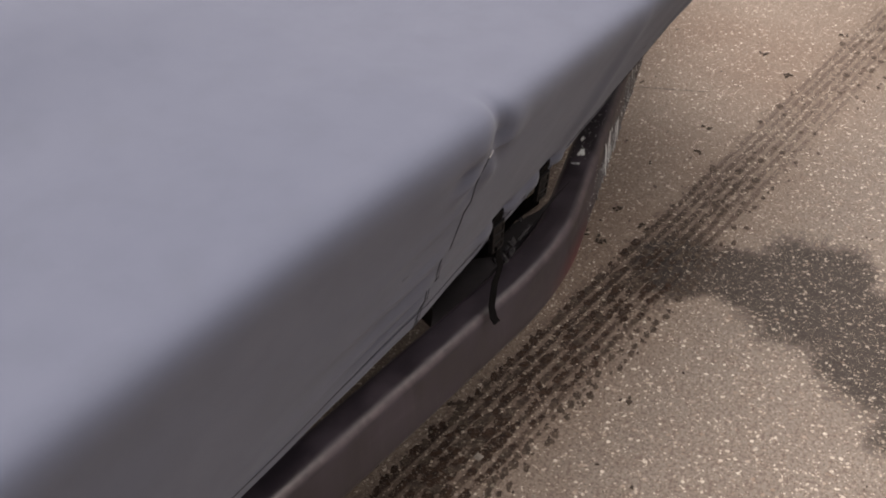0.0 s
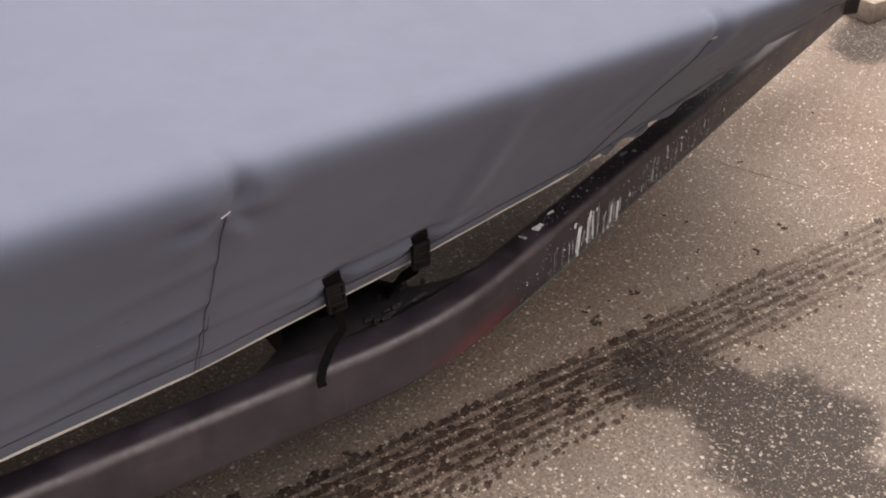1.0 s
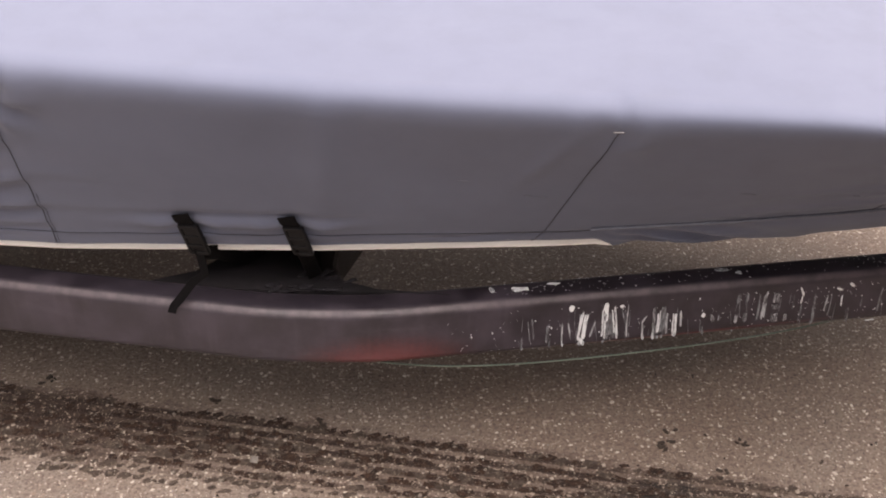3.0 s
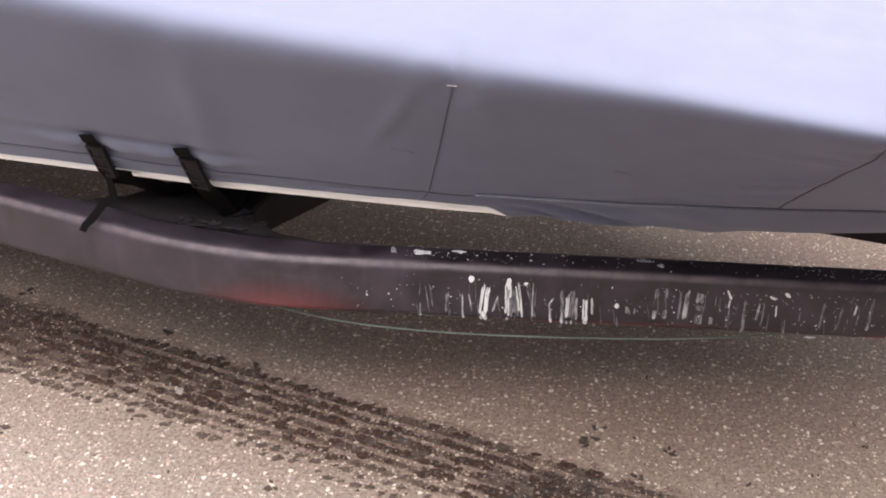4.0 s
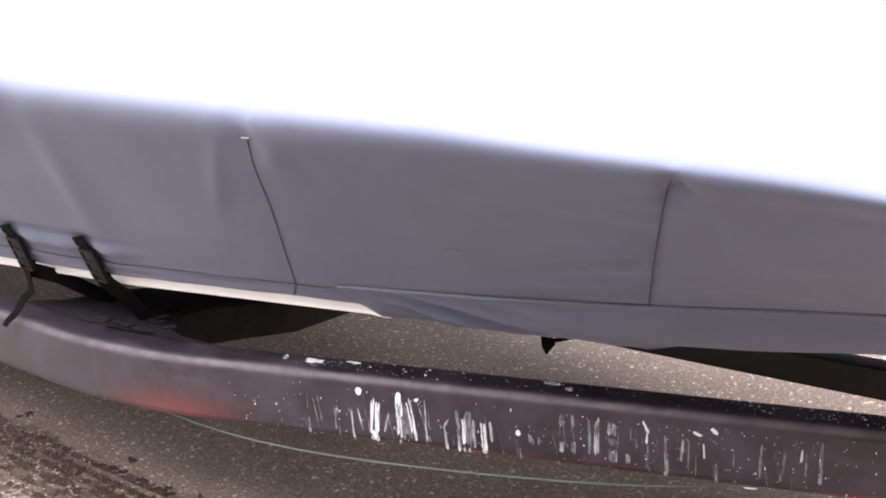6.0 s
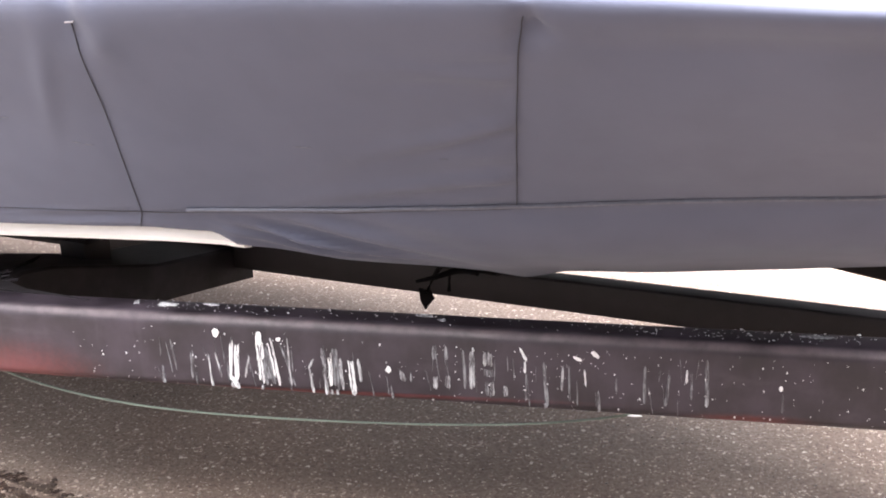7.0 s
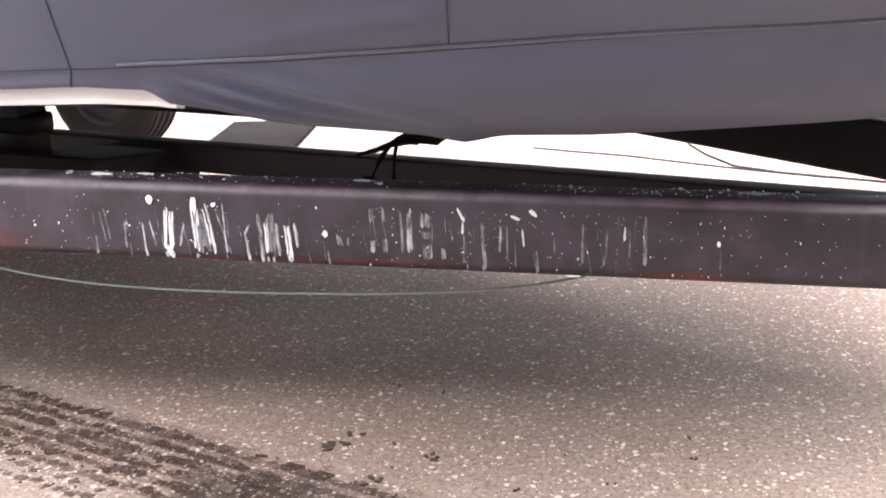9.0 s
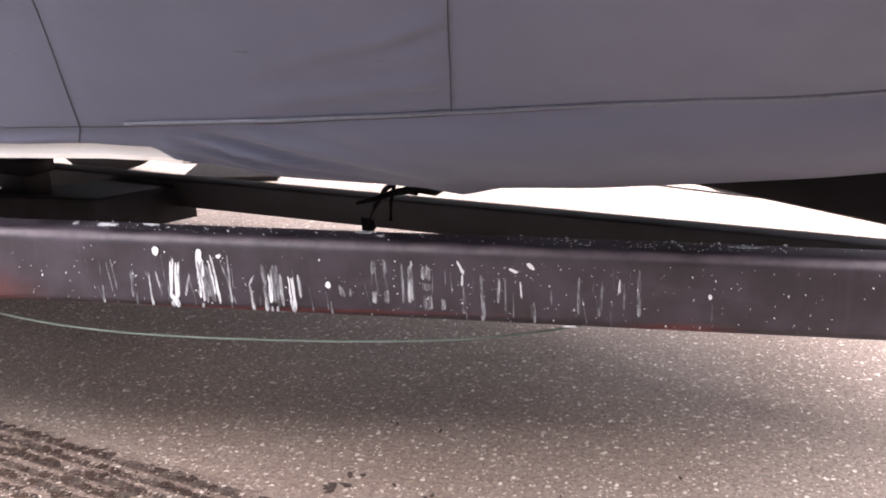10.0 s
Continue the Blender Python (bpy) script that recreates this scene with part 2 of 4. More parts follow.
def make_rail_paint():
    k = Nodes("rail_paint")
    grime, fine = k.noise(9, 6, 0.6), k.noise(120, 4, 0.6)
    col = k.mix(k.ramp(grime, 0.35, 0.7), (0.01377, 0.01046, 0.01391), (0.04131, 0.03174, 0.04172))
    smear = k.noise(1.0, 6, 0.6, k.scaled(7, 7, 22))
    col = k.mix(k.ramp(smear, 0.55, 0.75, 0.0, 0.35), col, (0.06885, 0.05441, 0.06644))
    # gloss behind the bend is put into the colour as a patchy grey tint
    col = k.mix(k.math("MULTIPLY", k.ramp(k.axis(0), -0.15, -0.75), k.ramp(k.noise(5, 5, 0.6), 0.3, 0.65, 0.10, 0.35)), col, (0.03162, 0.02697, 0.03708))
    streak = k.noise(1.0, 5, 0.6, k.scaled(40, 40, 4))
    col = k.mix(k.ramp(streak, 0.5, 0.8, 0.0, 0.25), col, (0.0612, 0.04883, 0.06026))
    # sky highlight on the rounded edges, painted in by normal and mottled
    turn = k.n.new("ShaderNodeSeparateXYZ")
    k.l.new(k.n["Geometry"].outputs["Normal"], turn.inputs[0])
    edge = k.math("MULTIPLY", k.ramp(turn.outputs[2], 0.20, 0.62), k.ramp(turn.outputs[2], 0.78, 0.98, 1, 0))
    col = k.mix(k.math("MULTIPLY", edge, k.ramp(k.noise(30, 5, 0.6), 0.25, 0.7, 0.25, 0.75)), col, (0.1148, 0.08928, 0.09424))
    # faded red marker paint low on the outer face
    red = None
    for x, z, rx, rz in ((-0.385, 0.350, 0.18, 0.075), (0.10, 0.345, 0.5, 0.006), (0.83, 0.325, 0.10, 0.014)):
        ex = k.math("DIVIDE", k.math("SUBTRACT", k.axis(0), x), rx)
        ez = k.math("DIVIDE", k.math("SUBTRACT", k.axis(2), z), rz)
        r = k.math("SQRT", k.math("ADD", k.math("MULTIPLY", ex, ex), k.math("MULTIPLY", ez, ez)))
        m = k.ramp(k.math("ADD", r, k.math("MULTIPLY", k.math("SUBTRACT", fine, 0.5), 0.5)), 0.0, 1.2, 1, 0)
        red = m if red is None else k.math("MAXIMUM", red, m)
    col = k.mix(k.math("MULTIPLY", red, 0.52), col, (0.18, 0.03, 0.0255))
    k.bump(fine, 0.10, 0.001)
    k.bump(k.noise(14, 3), 0.12, 0.004)
    return k.done(col, k.ramp(grime, 0.3, 0.7, 0.38, 0.58), spec=0.45)


def make_plain(name, color, rough, metal=0.0, scale=25, vary=0.3, bump=0.1, spec=0.5):
    k = Nodes(name)
    dark = tuple(c * (1 - vary) for c in color)
    col = k.mix(k.ramp(k.noise(scale, 5, 0.6), 0.3, 0.7), dark, color)
    k.bump(k.noise(scale * 6, 4, 0.6), bump, 0.002)
    return k.done(col, rough, metal, spec)


def make_runny(name, color, lo, hi):
    """House paint that ran down black steel and wore thin in streaks."""
    k = Nodes(name)
    streak = k.noise(1.0, 6, 0.65, k.scaled(230, 230, 38))
    col = k.mix(k.ramp(streak, lo, hi), (0.040, 0.035, 0.040), color)
    return k.done(col, 0.5, spec=0.5)


def make_mud(name, dark, pale):
    k = Nodes(name)
    col = k.mix(k.ramp(k.noise(60, 6, 0.7), 0.35, 0.65), dark, pale)
    col, relief = add_chips(k, col, 0.32)
    k.bump(k.noise(240, 5, 0.7), 0.9, 0.003)
    return k.done(col, 0.85, spec=0.3)


FABRIC = make_cover_fabric()
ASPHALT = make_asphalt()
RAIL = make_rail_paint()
STEEL = make_plain("black_steel", (0.012, 0.0092, 0.0105), 0.6, scale=12, vary=0.4, spec=0.28)
GELCOAT = make_plain("white_gelcoat", (0.86, 0.85, 0.81), 0.3, scale=8, vary=0.06, bump=0.03)
WEBBING = make_plain("black_webbing", (0.0048, 0.00416, 0.00448), 0.85, scale=300, vary=0.5, bump=0.5, spec=0.08)
PLASTIC = make_plain("black_plastic", (0.007, 0.0065, 0.007), 0.45, scale=60, vary=0.2, spec=0.12)
PIPING = make_plain("grey_piping", (0.1147, 0.1209, 0.1519), 0.7, scale=120, vary=0.25, bump=0.3)
THREAD = make_plain("dark_thread", (0.041, 0.041, 0.049), 0.9, scale=400, vary=0.3)
SCUFF = make_plain("rubbed_cloth", (0.145, 0.150, 0.180), 0.8, scale=300, vary=0.4)
PALE_THREAD = make_plain("pale_thread", (0.299, 0.286, 0.299), 0.8, scale=400, vary=0.2)
WHITE_PAINT = make_runny("white_paint", (0.68, 0.697, 0.7055), 0.30, 0.50)
WHITE_SPLASH = make_plain("white_splash", (0.738, 0.747, 0.747), 0.4, scale=200, vary=0.12)
THIN_PAINT = make_runny("thin_grey_paint", (0.496, 0.512, 0.528), 0.33, 0.66)
WASH_PAINT = make_runny("washed_grey_paint", (0.288, 0.304, 0.32), 0.36, 0.74)
WIRE = make_plain("green_wire", (0.125, 0.152, 0.122), 0.5, scale=30, vary=0.25)
RUBBER = make_plain("tyre_rubber", (0.022, 0.020, 0.020), 0.75, scale=40, vary=0.3)
RIM = make_plain("grey_rim", (0.07, 0.065, 0.065), 0.55, metal=0.2, scale=20, vary=0.2)
MUD = make_mud("damp_mud", (0.010, 0.0042, 0.0024), (0.040, 0.0195, 0.0105))
THIN_MUD = make_mud("thin_mud", (0.031, 0.02108, 0.0155), (0.0775, 0.0558, 0.04216))
STONE = make_plain("pale_stone", (0.2604, 0.2294, 0.1984), 0.85, scale=60, vary=0.35)
DARK_PANEL = make_plain("dark_panel", (0.011, 0.009, 0.0085), 0.95, scale=18, vary=0.4, spec=0.08)
DARK_BOARD = make_plain("dark_board", (0.042, 0.034, 0.030), 0.92, scale=18, vary=0.4)
CABLE = make_plain("dark_cable", (0.022, 0.019, 0.020), 0.6, spec=0.2)
CHROME = make_plain("chrome", (0.75, 0.75, 0.76), 0.12, metal=1.0, vary=0.05)
CAR_PAINT = make_plain("dark_car_paint", (0.045, 0.035, 0.038), 0.25, scale=5, vary=0.15, bump=0.02)
PLATE_WHITE = make_plain("plate_white", (0.75, 0.74, 0.76), 0.45, vary=0.05)
PLATE_RED = make_plain("plate_red", (0.60, 0.12, 0.15), 0.5, vary=0.1)
GLASS = make_plain("dark_glass", (0.02, 0.02, 0.022), 0.06, vary=0.1, bump=0.0)
GRASS = make_plain("grass", (0.09, 0.12, 0.04), 0.9, scale=3, vary=0.5, bump=0.8)
TIMBER = make_plain("weathered_timber", (0.34, 0.28, 0.23), 0.85, scale=30, vary=0.35, bump=0.5)
FLAKE = make_plain("peeling_paint", (0.028, 0.025, 0.029), 0.22, scale=90, vary=0.6, bump=0.9)
DUSTY_STEEL = make_plain("dusty_black_steel", (0.017, 0.0145, 0.0165), 0.7, scale=14, vary=0.6, bump=0.2, spec=0.22)
BOTTOM_SHADE = make_plain("black_bottom_shade", (0.020, 0.017, 0.017), 0.7, scale=10, vary=0.3)
LEAF = make_plain("dry_leaf", (0.0465, 0.031, 0.0217), 0.85, scale=60, vary=0.4)

# ---- ground: one sheet to the horizon ----
bm = bmesh.new()
xs = [-600, -60, -8, -3, -1, 0, 1, 3, 8, 60, 600]
grid = [[bm.verts.new((x, y, 0)) for x in xs] for y in xs]
for r0, r1 in zip(grid, grid[1:]):
    for i in range(len(xs) - 1):
        bm.faces.new((r0[i], r0[i + 1], r1[i + 1], r1[i]))
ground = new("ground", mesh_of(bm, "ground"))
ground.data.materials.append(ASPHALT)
tagged(ground, "worn grey-brown asphalt yard with pale stone chips", "ground", kind="structure")

# ---- unseen walls added behind the camera to hold back low sky light ----
bm = bmesh.new()
add_box(bm, Matrix.Translation((5.0, -3.7, 2.0)), (10.0, 0.25, 4.0), 0.01)
wall = new("light_block_south", mesh_of(bm, "light_block_south"))
wall.data.materials.append(DARK_BOARD)
tagged(wall, "plain dark brown boarded wall, unseen, added to block low sky light", "wall", kind="structure")
bm = bmesh.new()
add_box(bm, Matrix.Translation((3.55, -2.25, 2.0)), (0.25, 2.6, 4.0), 0.01)
wall = new("light_block_east", mesh_of(bm, "light_block_east"))
wall.data.materials.append(DARK_BOARD)
tagged(wall, "plain dark brown boarded wall, unseen, added to block low sky light", "wall", kind="structure")

# ---- the boat's own axes: s towards the bow, w towards the near side ----
ALONG, ACROSS, MID = Vector((0.948, -0.317, 0)), Vector((-0.317, -0.948, 0)), Vector((0.054, 0.697, 0))


def boat(s, w, z):
    return MID + ALONG * s + ACROSS * w + Vector((0, 0, z))


def boat_sw(x, y):
    p = Vector((x, y, 0)) - MID
    return p.dot(ALONG), p.dot(ACROSS)


def table(points):
    """World points of a line along the near side, as columns s, w, z."""
    return np.array([(*boat_sw(x, y), z) for x, y, z in points])


HEM = table([(-3.6, 0.99, 0.585), (-2.4, 0.60, 0.59), (-1.40, 0.297, 0.598), (-0.986, 0.177, 0.601), (-0.5, 0.068, 0.608), (-0.08, -0.026, 0.628), (0.025, -0.03, 0.624),
             (0.060, -0.028, 0.602), (0.11, 0.005, 0.587), (0.20, 0.05, 0.557), (0.33, 0.08, 0.538), (0.43, 0.10, 0.524), (0.488, 0.113, 0.510), (0.545, 0.116, 0.520), (0.80, 0.118, 0.525), (1.00, 0.10, 0.541), (1.30, 0.06, 0.57)])
SEAM = table([(-3.6, 0.975, 0.62), (-2.4, 0.585, 0.62), (-1.40, 0.283, 0.630), (-0.986, 0.163, 0.634), (-0.5, 0.052, 0.640), (-0.08, -0.045, 0.658), (0.03, -0.060, 0.664),
              (0.27, -0.100, 0.675), (0.508, -0.133, 0.689), (0.66, -0.145, 0.700), (0.86, -0.16, 0.712), (1.05, -0.175, 0.718), (1.30, -0.19, 0.724)])
EDGE = table([(-3.6, 0.87, 1.05), (-2.4, 0.46, 1.05), (-1.40, 0.127, 1.05), (-1.05, -0.004, 1.050), (-0.75, -0.085, 1.03), (-0.5, -0.153, 1.014), (-0.036, -0.305, 1.01), (0.25, -0.395, 1.01),
              (0.56, -0.500, 1.002), (0.83, -0.605, 0.985), (1.30, -0.78, 0.955)])
STERN, BOW = -3.4, 1.52
BEND_R = 0.068
LOW = 16


def line_at(tab, s):
    return float(np.interp(s, tab[:, 0], tab[:, 1])), float(np.interp(s, tab[:, 0], tab[:, 2]))


def bow_pinch(s):
    """1 along the boat, falling to 0 at the stem."""
    k = (s - 1.10) / (BOW - 1.10)
    return 1.0 if k <= 0 else max(0.0, 1 - k ** 2.2) ** 0.6


SEAM_S = [(table([(-0.986, 0.177, 0.6)])[0, 0], table([(-1.021, 0.031, 0.97)])[0, 0]), (table([(-0.08, -0.026, 0.6)])[0, 0], table([(-0.036, -0.279, 0.97)])[0, 0] - 0.010),
          (table([(0.508, -0.133, 0.69)])[0, 0], table([(0.56, -0.49, 0.97)])[0, 0] - 0.022)]
STRAP_S = [table([(-0.720, 0.12, 0.65)])[0, 0], table([(-0.526, 0.08, 0.65)])[0, 0]]


def bell(x, width):
    return math.exp(-(x / width) ** 2)


def fold(d, k, k0, slope, reach):
    """A ridge with a hollow under it that starts at height k0 of a seam and dies away with distance d."""
    x = k - k0 - slope * d
    return (bell(x, 0.035) - 0.7 * bell(x + 0.06, 0.035)) * bell(d, reach)


def wrinkle(s, k):
    """How far the cloth of the side stands out, in metres; k runs 0 at the seam line to 1 at the edge."""
    out = 0.004 * noise.noise((s * 2.1, k * 1.5, 3.0)) + 0.0025 * noise.noise((s * 6, k * 3.0, 7.0))
    for i, (sb, st) in enumerate(SEAM_S):
        d = s - (sb + (st - sb) * k)
        if i == 0:
            # puckers round the tack, a dimple above it, slack folds running aft
            aft = 0.5 - 0.5 * math.tanh(d / 0.02)
            up = (k - 0.96) * 0.42
            out += 0.0070 * math.sin(5 * math.atan2(up, d) + 1.0) * bell(math.hypot(d, up) - 0.055, 0.035)
            out -= 0.013 * bell(d - 0.022, 0.018) * bell(k - 1.02, 0.07)
            for k0, slope, a, reach in ((0.70, 0.6, 0.0045, 0.16), (0.44, 0.45, 0.0085, 0.22), (0.23, 0.30, 0.0095, 0.28), (0.09, 0.2, 0.0050, 0.34)):
                out += a * aft * fold(d, k + 0.04 * noise.noise((s * 5, k0 * 9, 1)), k0, slope, reach)
            out += 0.0022 * (1 - aft) * fold(d, k, 0.50, -0.3, 0.12) + 0.002 * (1 - aft) * fold(d, k, 0.25, -0.2, 0.16)
        elif i == 1:
            out += -0.006 * bell(d, 0.030) * bell(k - 1.0, 0.07) + 0.006 * bell(d - 0.045, 0.022) * bell(k - 0.95, 0.09)
            out += 0.006 * bell(d + 0.06 + 0.10 * (1 - k), 0.016) * bell(k - 0.75, 0.25)
        else:
            # the panel is gathered into this seam: uneven folds fan out aft of it
            aft = 0.5 - 0.5 * math.tanh((d + 0.010) / 0.008)
            for k0, slope, a, reach in ((0.90, 0.0, 0.0040, 0.10), (0.80, -0.1, 0.0065, 0.15), (0.73, 0.25, 0.0045, 0.08), (0.55, 0.95, 0.0095, 0.17), (0.36, 0.3, 0.0032, 0.09), (0.21, 0.40, 0.0085, 0.24), (0.12, 0.1, 0.0032, 0.10)):
                out += a * aft * fold(d, k + 0.03 * noise.noise((s * 7, k0 * 9, 3)), k0, slope, reach)
            out -= 0.018 * bell(d - 0.004 - 0.25 * max(0.0, k - 0.97), 0.014) * bell(k - 1.0, 0.07)
        out -= 0.0015 * bell(d, 0.022)
    for ss in STRAP_S:
        out -= 0.010 * bell(s - ss, 0.03) * bell(k - 0.08, 0.10)
        out += 0.006 * bell(abs(s - ss) - 0.06, 0.035) * bell(k - 0.10, 0.06)
        # the drawn hem puckers in level folds beside each strap
        out += (0.0055 * bell(k - 0.10, 0.025) - 0.010 * bell(k - 0.155 - 0.25 * abs(s - ss) ** 1.5, 0.014) - 0.006 * bell(k - 0.045, 0.014)) * bell(s - ss, 0.10)
    # a long soft fold above the straps
    out += 0.010 * bell(s - STRAP_S[1] - 0.05 - 0.05 * k, 0.035) * bell(k - 0.6, 0.45)
    return out


def top_height(s, w, half):
    q = max(0.0, min(1.0, w / max(half, 0.01)))
    rise = (0.056 - 0.044 / (1 + math.exp(-(s - 0.55) / 0.08))) * (1 - q ** 2)
    rise += 0.10 / (1 + math.exp((w - 0.46) / 0.05)) / (1 + math.exp((s + 0.85) / 0.12))
    return rise + 0.004 * noise.noise((s * 2.5, w * 2.5, 5)) * (1 - q)


def side_profile(s):
    """The cover's cross-section at s on the near side, from the hem up and over to the middle: (w, z)."""
    pinch = bow_pinch(s)
    (wb, zb), (ws, zs), (wg, zg) = line_at(HEM, s), line_at(SEAM, s), line_at(EDGE, s)
    wb, ws, wg = wb * pinch, ws * pinch, wg * pinch
    out = []
    tuck = max(0.0, min(1.0, (zs - zb - 0.05) / 0.06))
    for i in range(LOW):
        k = i / LOW
        bulge = (0.008 + 0.024 / (1 + math.exp(-(s - 0.42) / 0.08))) * tuck * math.sin(math.pi * k ** 1.3) + 0.003 * noise.noise((s * 7, k * 2, 11))
        fold = 0.018 * tuck * math.sin(17 * k + 34 * (s - 0.22)) * bell(s - 0.38, 0.16) * math.sin(math.pi * k)
        out.append((wb + (ws - wb) * k + bulge + fold, zb + (zs - zb) * k - 0.5 * bulge))
    d = Vector((wg - ws, zg - zs))
    length = d.length
    d.normalize()
    n = Vector((d.y, -d.x))
    n_up = 30
    bend = BEND_R + 0.055 / (1 + math.exp(-(s - SEAM_S[2][1] - 0.05) / 0.025))
    for i in range(n_up + 1):
        k = i / n_up * (1 - bend / length)
        lean = 0.022 / (1 + math.exp(-(s - SEAM_S[2][1] - 0.06) / 0.03)) * max(0.0, (i / n_up - 0.55) / 0.45) ** 2
        p = Vector((ws, zs)) + d * (length * k) + n * ((wrinkle(s, i / n_up) - lean) * pinch)
        out.append((p.x, p.y))
    half = wg
    inner = wg - bend
    start, end = Vector(out[-1]), Vector((inner, zg + top_height(s, inner, half)))
    corner = Vector((wg, zg + 0.004))
    for i in range(1, 9):
        k = i / 9
        p = start * (1 - k) ** 2 + corner * 2 * k * (1 - k) + end * k ** 2
        # the seams pull small dents into the bend
        dent = sum(a * bell(s - st - off, 0.015) for (sb, st), a, off in zip(SEAM_S, (0.010, 0.012, 0.012), (0.01, 0.004, 0.012)))
        p -= Vector((0.7, 0.7)) * (dent * math.sin(math.pi * k) ** 0.7)
        out.append((p.x, p.y))
    for i in range(0, 21):
        w = inner * (1 - i / 20)
        out.append((w, zg + top_height(s, w, half)))
    return out


def station_list():
    out, s = [], STERN
    while s < BOW - 0.01:
        out.append(s)
        s += 0.012 if -1.7 < s < 1.25 else 0.05
    return out + [BOW - 0.004]


cover = thing("boat_cover", "grey fitted polyester boat cover stretched over the boat", "boat cover")
bm = bmesh.new()
stations = station_list()
rows_n, rows_f = [], []
for s in stations:
    prof = side_profile(s)
    near = [bm.verts.new(boat(s, w, z)) for w, z in prof]
    rows_n.append(near)
    rows_f.append([bm.verts.new(boat(s, -w, z - (0.035 + 0.06 / (1 + math.exp(-(s - 0.52) / 0.09)) - 0.035 * max(0.0, min(1.0, (0.70 - z) / 0.12))) * max(0.0, min(1.0, w / 0.7)))) for w, z in prof[:-1]] + [near[-1]])
for rows in (rows_n, rows_f):
    for r0, r1 in zip(rows, rows[1:]):
        for i in range(len(r0) - 1):
            bm.faces.new((r0[i], r1[i], r1[i + 1], r0[i + 1]))
bm.faces.new(rows_n[0] + rows_f[0][-2::-1])
bmesh.ops.recalc_face_normals(bm, faces=bm.faces)
part("cloth", bm, FABRIC, cover, angle=180)


def on_side(s, k, lift=0.002):
    """A point of the near side: k 0 at the seam line, 1 at the edge."""
    prof = side_profile(s)
    f = LOW + k * 30
    i = min(int(f), LOW + 37)
    (w0, z0), (w1, z1) = prof[i], prof[i + 1]
    return boat(s, w0 + (w1 - w0) * (f - i) + lift * 0.8, z0 + (z1 - z0) * (f - i))


def add_seam(name, curve, radius, material, label):
    bm = bmesh.new()
    add_tube(bm, curve, radius, 6)
    part(name, bm, material, cover, label)


for i, (sb, st) in enumerate(SEAM_S):
    bow_out = (0.0, 0.0, -0.003)[i]
    lo = 0.0 if i == 2 else -0.20
    pts = []
    for j in range(33):
        k = lo + ((0.96, 1.03, 1.03)[i] - lo) * j / 32
        if k < 0:
            prof = side_profile(sb + (st - sb) * k)
            f = max(0.0, LOW + k / 0.20 * LOW)
            a = min(int(f), LOW - 1)
            w = prof[a][0] + (prof[a + 1][0] - prof[a][0]) * (f - a)
            z = prof[a][1] + (prof[a + 1][1] - prof[a][1]) * (f - a)
            pts.append(boat(sb + (st - sb) * k, w + 0.0015, z))
        else:
            pts.append(on_side(sb + (st - sb) * k + bow_out * math.sin(math.pi * k) + 0.0006 * noise.noise((k * 6, i, 0)), k, 0.0035 if i == 2 else 0.0022))
    add_seam("seam", pts, 0.0008, THREAD, "dark stitched seam")
    if i == 0:
        add_seam("seam", [p + ALONG * 0.007 for p in pts[:15]], 0.0005, THREAD, "dark stitched seam")
    if i < 2:
        add_seam("bar_tack", [on_side(st + (st - sb) * (-0.04, 0.03)[i] + dx, (0.96, 1.03)[i] + 0.01 * math.sin(60 * dx), 0.003) for dx in (-0.010, -0.005, 0.001, 0.006)], 0.0012, PALE_THREAD, "pale frayed stitching")
add_seam("hem_seam", [on_side(s, 0.0, 0.0015) for s in np.arange(-1.9, 1.5, 0.024)], 0.0008, THREAD, "stitched line above the hem")
add_seam("piping", [on_side(s, 0.018, 0.0050) for s in np.arange(table([(0.0, -0.06, 0.66)])[0, 0], 1.5, 0.024)], 0.0033, PIPING, "raised grey piping")

# pale rubbed marks on the cloth
for n, (i, off, k, half) in enumerate(((1, -0.075, 0.42, 0.007), (1, -0.050, 0.41, 0.010), (1, 0.30, 0.40, 0.013), (0, -0.17, 0.42, 0.010), (0, -0.13, 0.50, 0.006), (1, -0.20, 0.55, 0.008), (2, -0.10, 0.33, 0.006))):
    at = SEAM_S[i][0] + (SEAM_S[i][1] - SEAM_S[i][0]) * k + off
    here, above = on_side(at, k, 0.0012), on_side(at, k + 0.05, 0.0012)
    part("scuff", add_blob(bmesh.new(), here, ALONG, (above - here).normalized(), half, 0.0011, 11, 0.45, 0.0003, seed=900 + n), SCUFF, cover, "pale scuff mark")

# ---- the boat under its cover ----
boat_thing = thing("boat", "white boat hull showing as a strip under its cover", "boat")
rings = []
HULL_END = table([(0.06, -0.028, 0.6)])[0, 0]
for s in stations:
    if s > 1.35:
        break
    w, z = line_at(HEM, min(s, HULL_END - 0.03))
    w -= 0.030
    if s > HULL_END:
        k = (s - HULL_END) / (1.35 - HULL_END)
        w, z = (w - 0.06) * (1 - k) ** 0.5 + 0.01, z + 0.05 + 0.20 * k
    keel = 0.445 + 0.20 * max(0.0, (s - 0.2) / 1.15) ** 1.5
    prof = [(w - 0.045, z + 0.09), (w + 0.006, z - 0.022), (w + 0.002, z - 0.030), (w - 0.012, z - 0.033), (w * 0.5, (z - 0.02 + keel) / 2), (0.02, keel), (0.0, keel - 0.004)]
    rings.append([boat(s, a, b) for a, b in prof] + [boat(s, -a, b) for a, b in prof[-2::-1]])


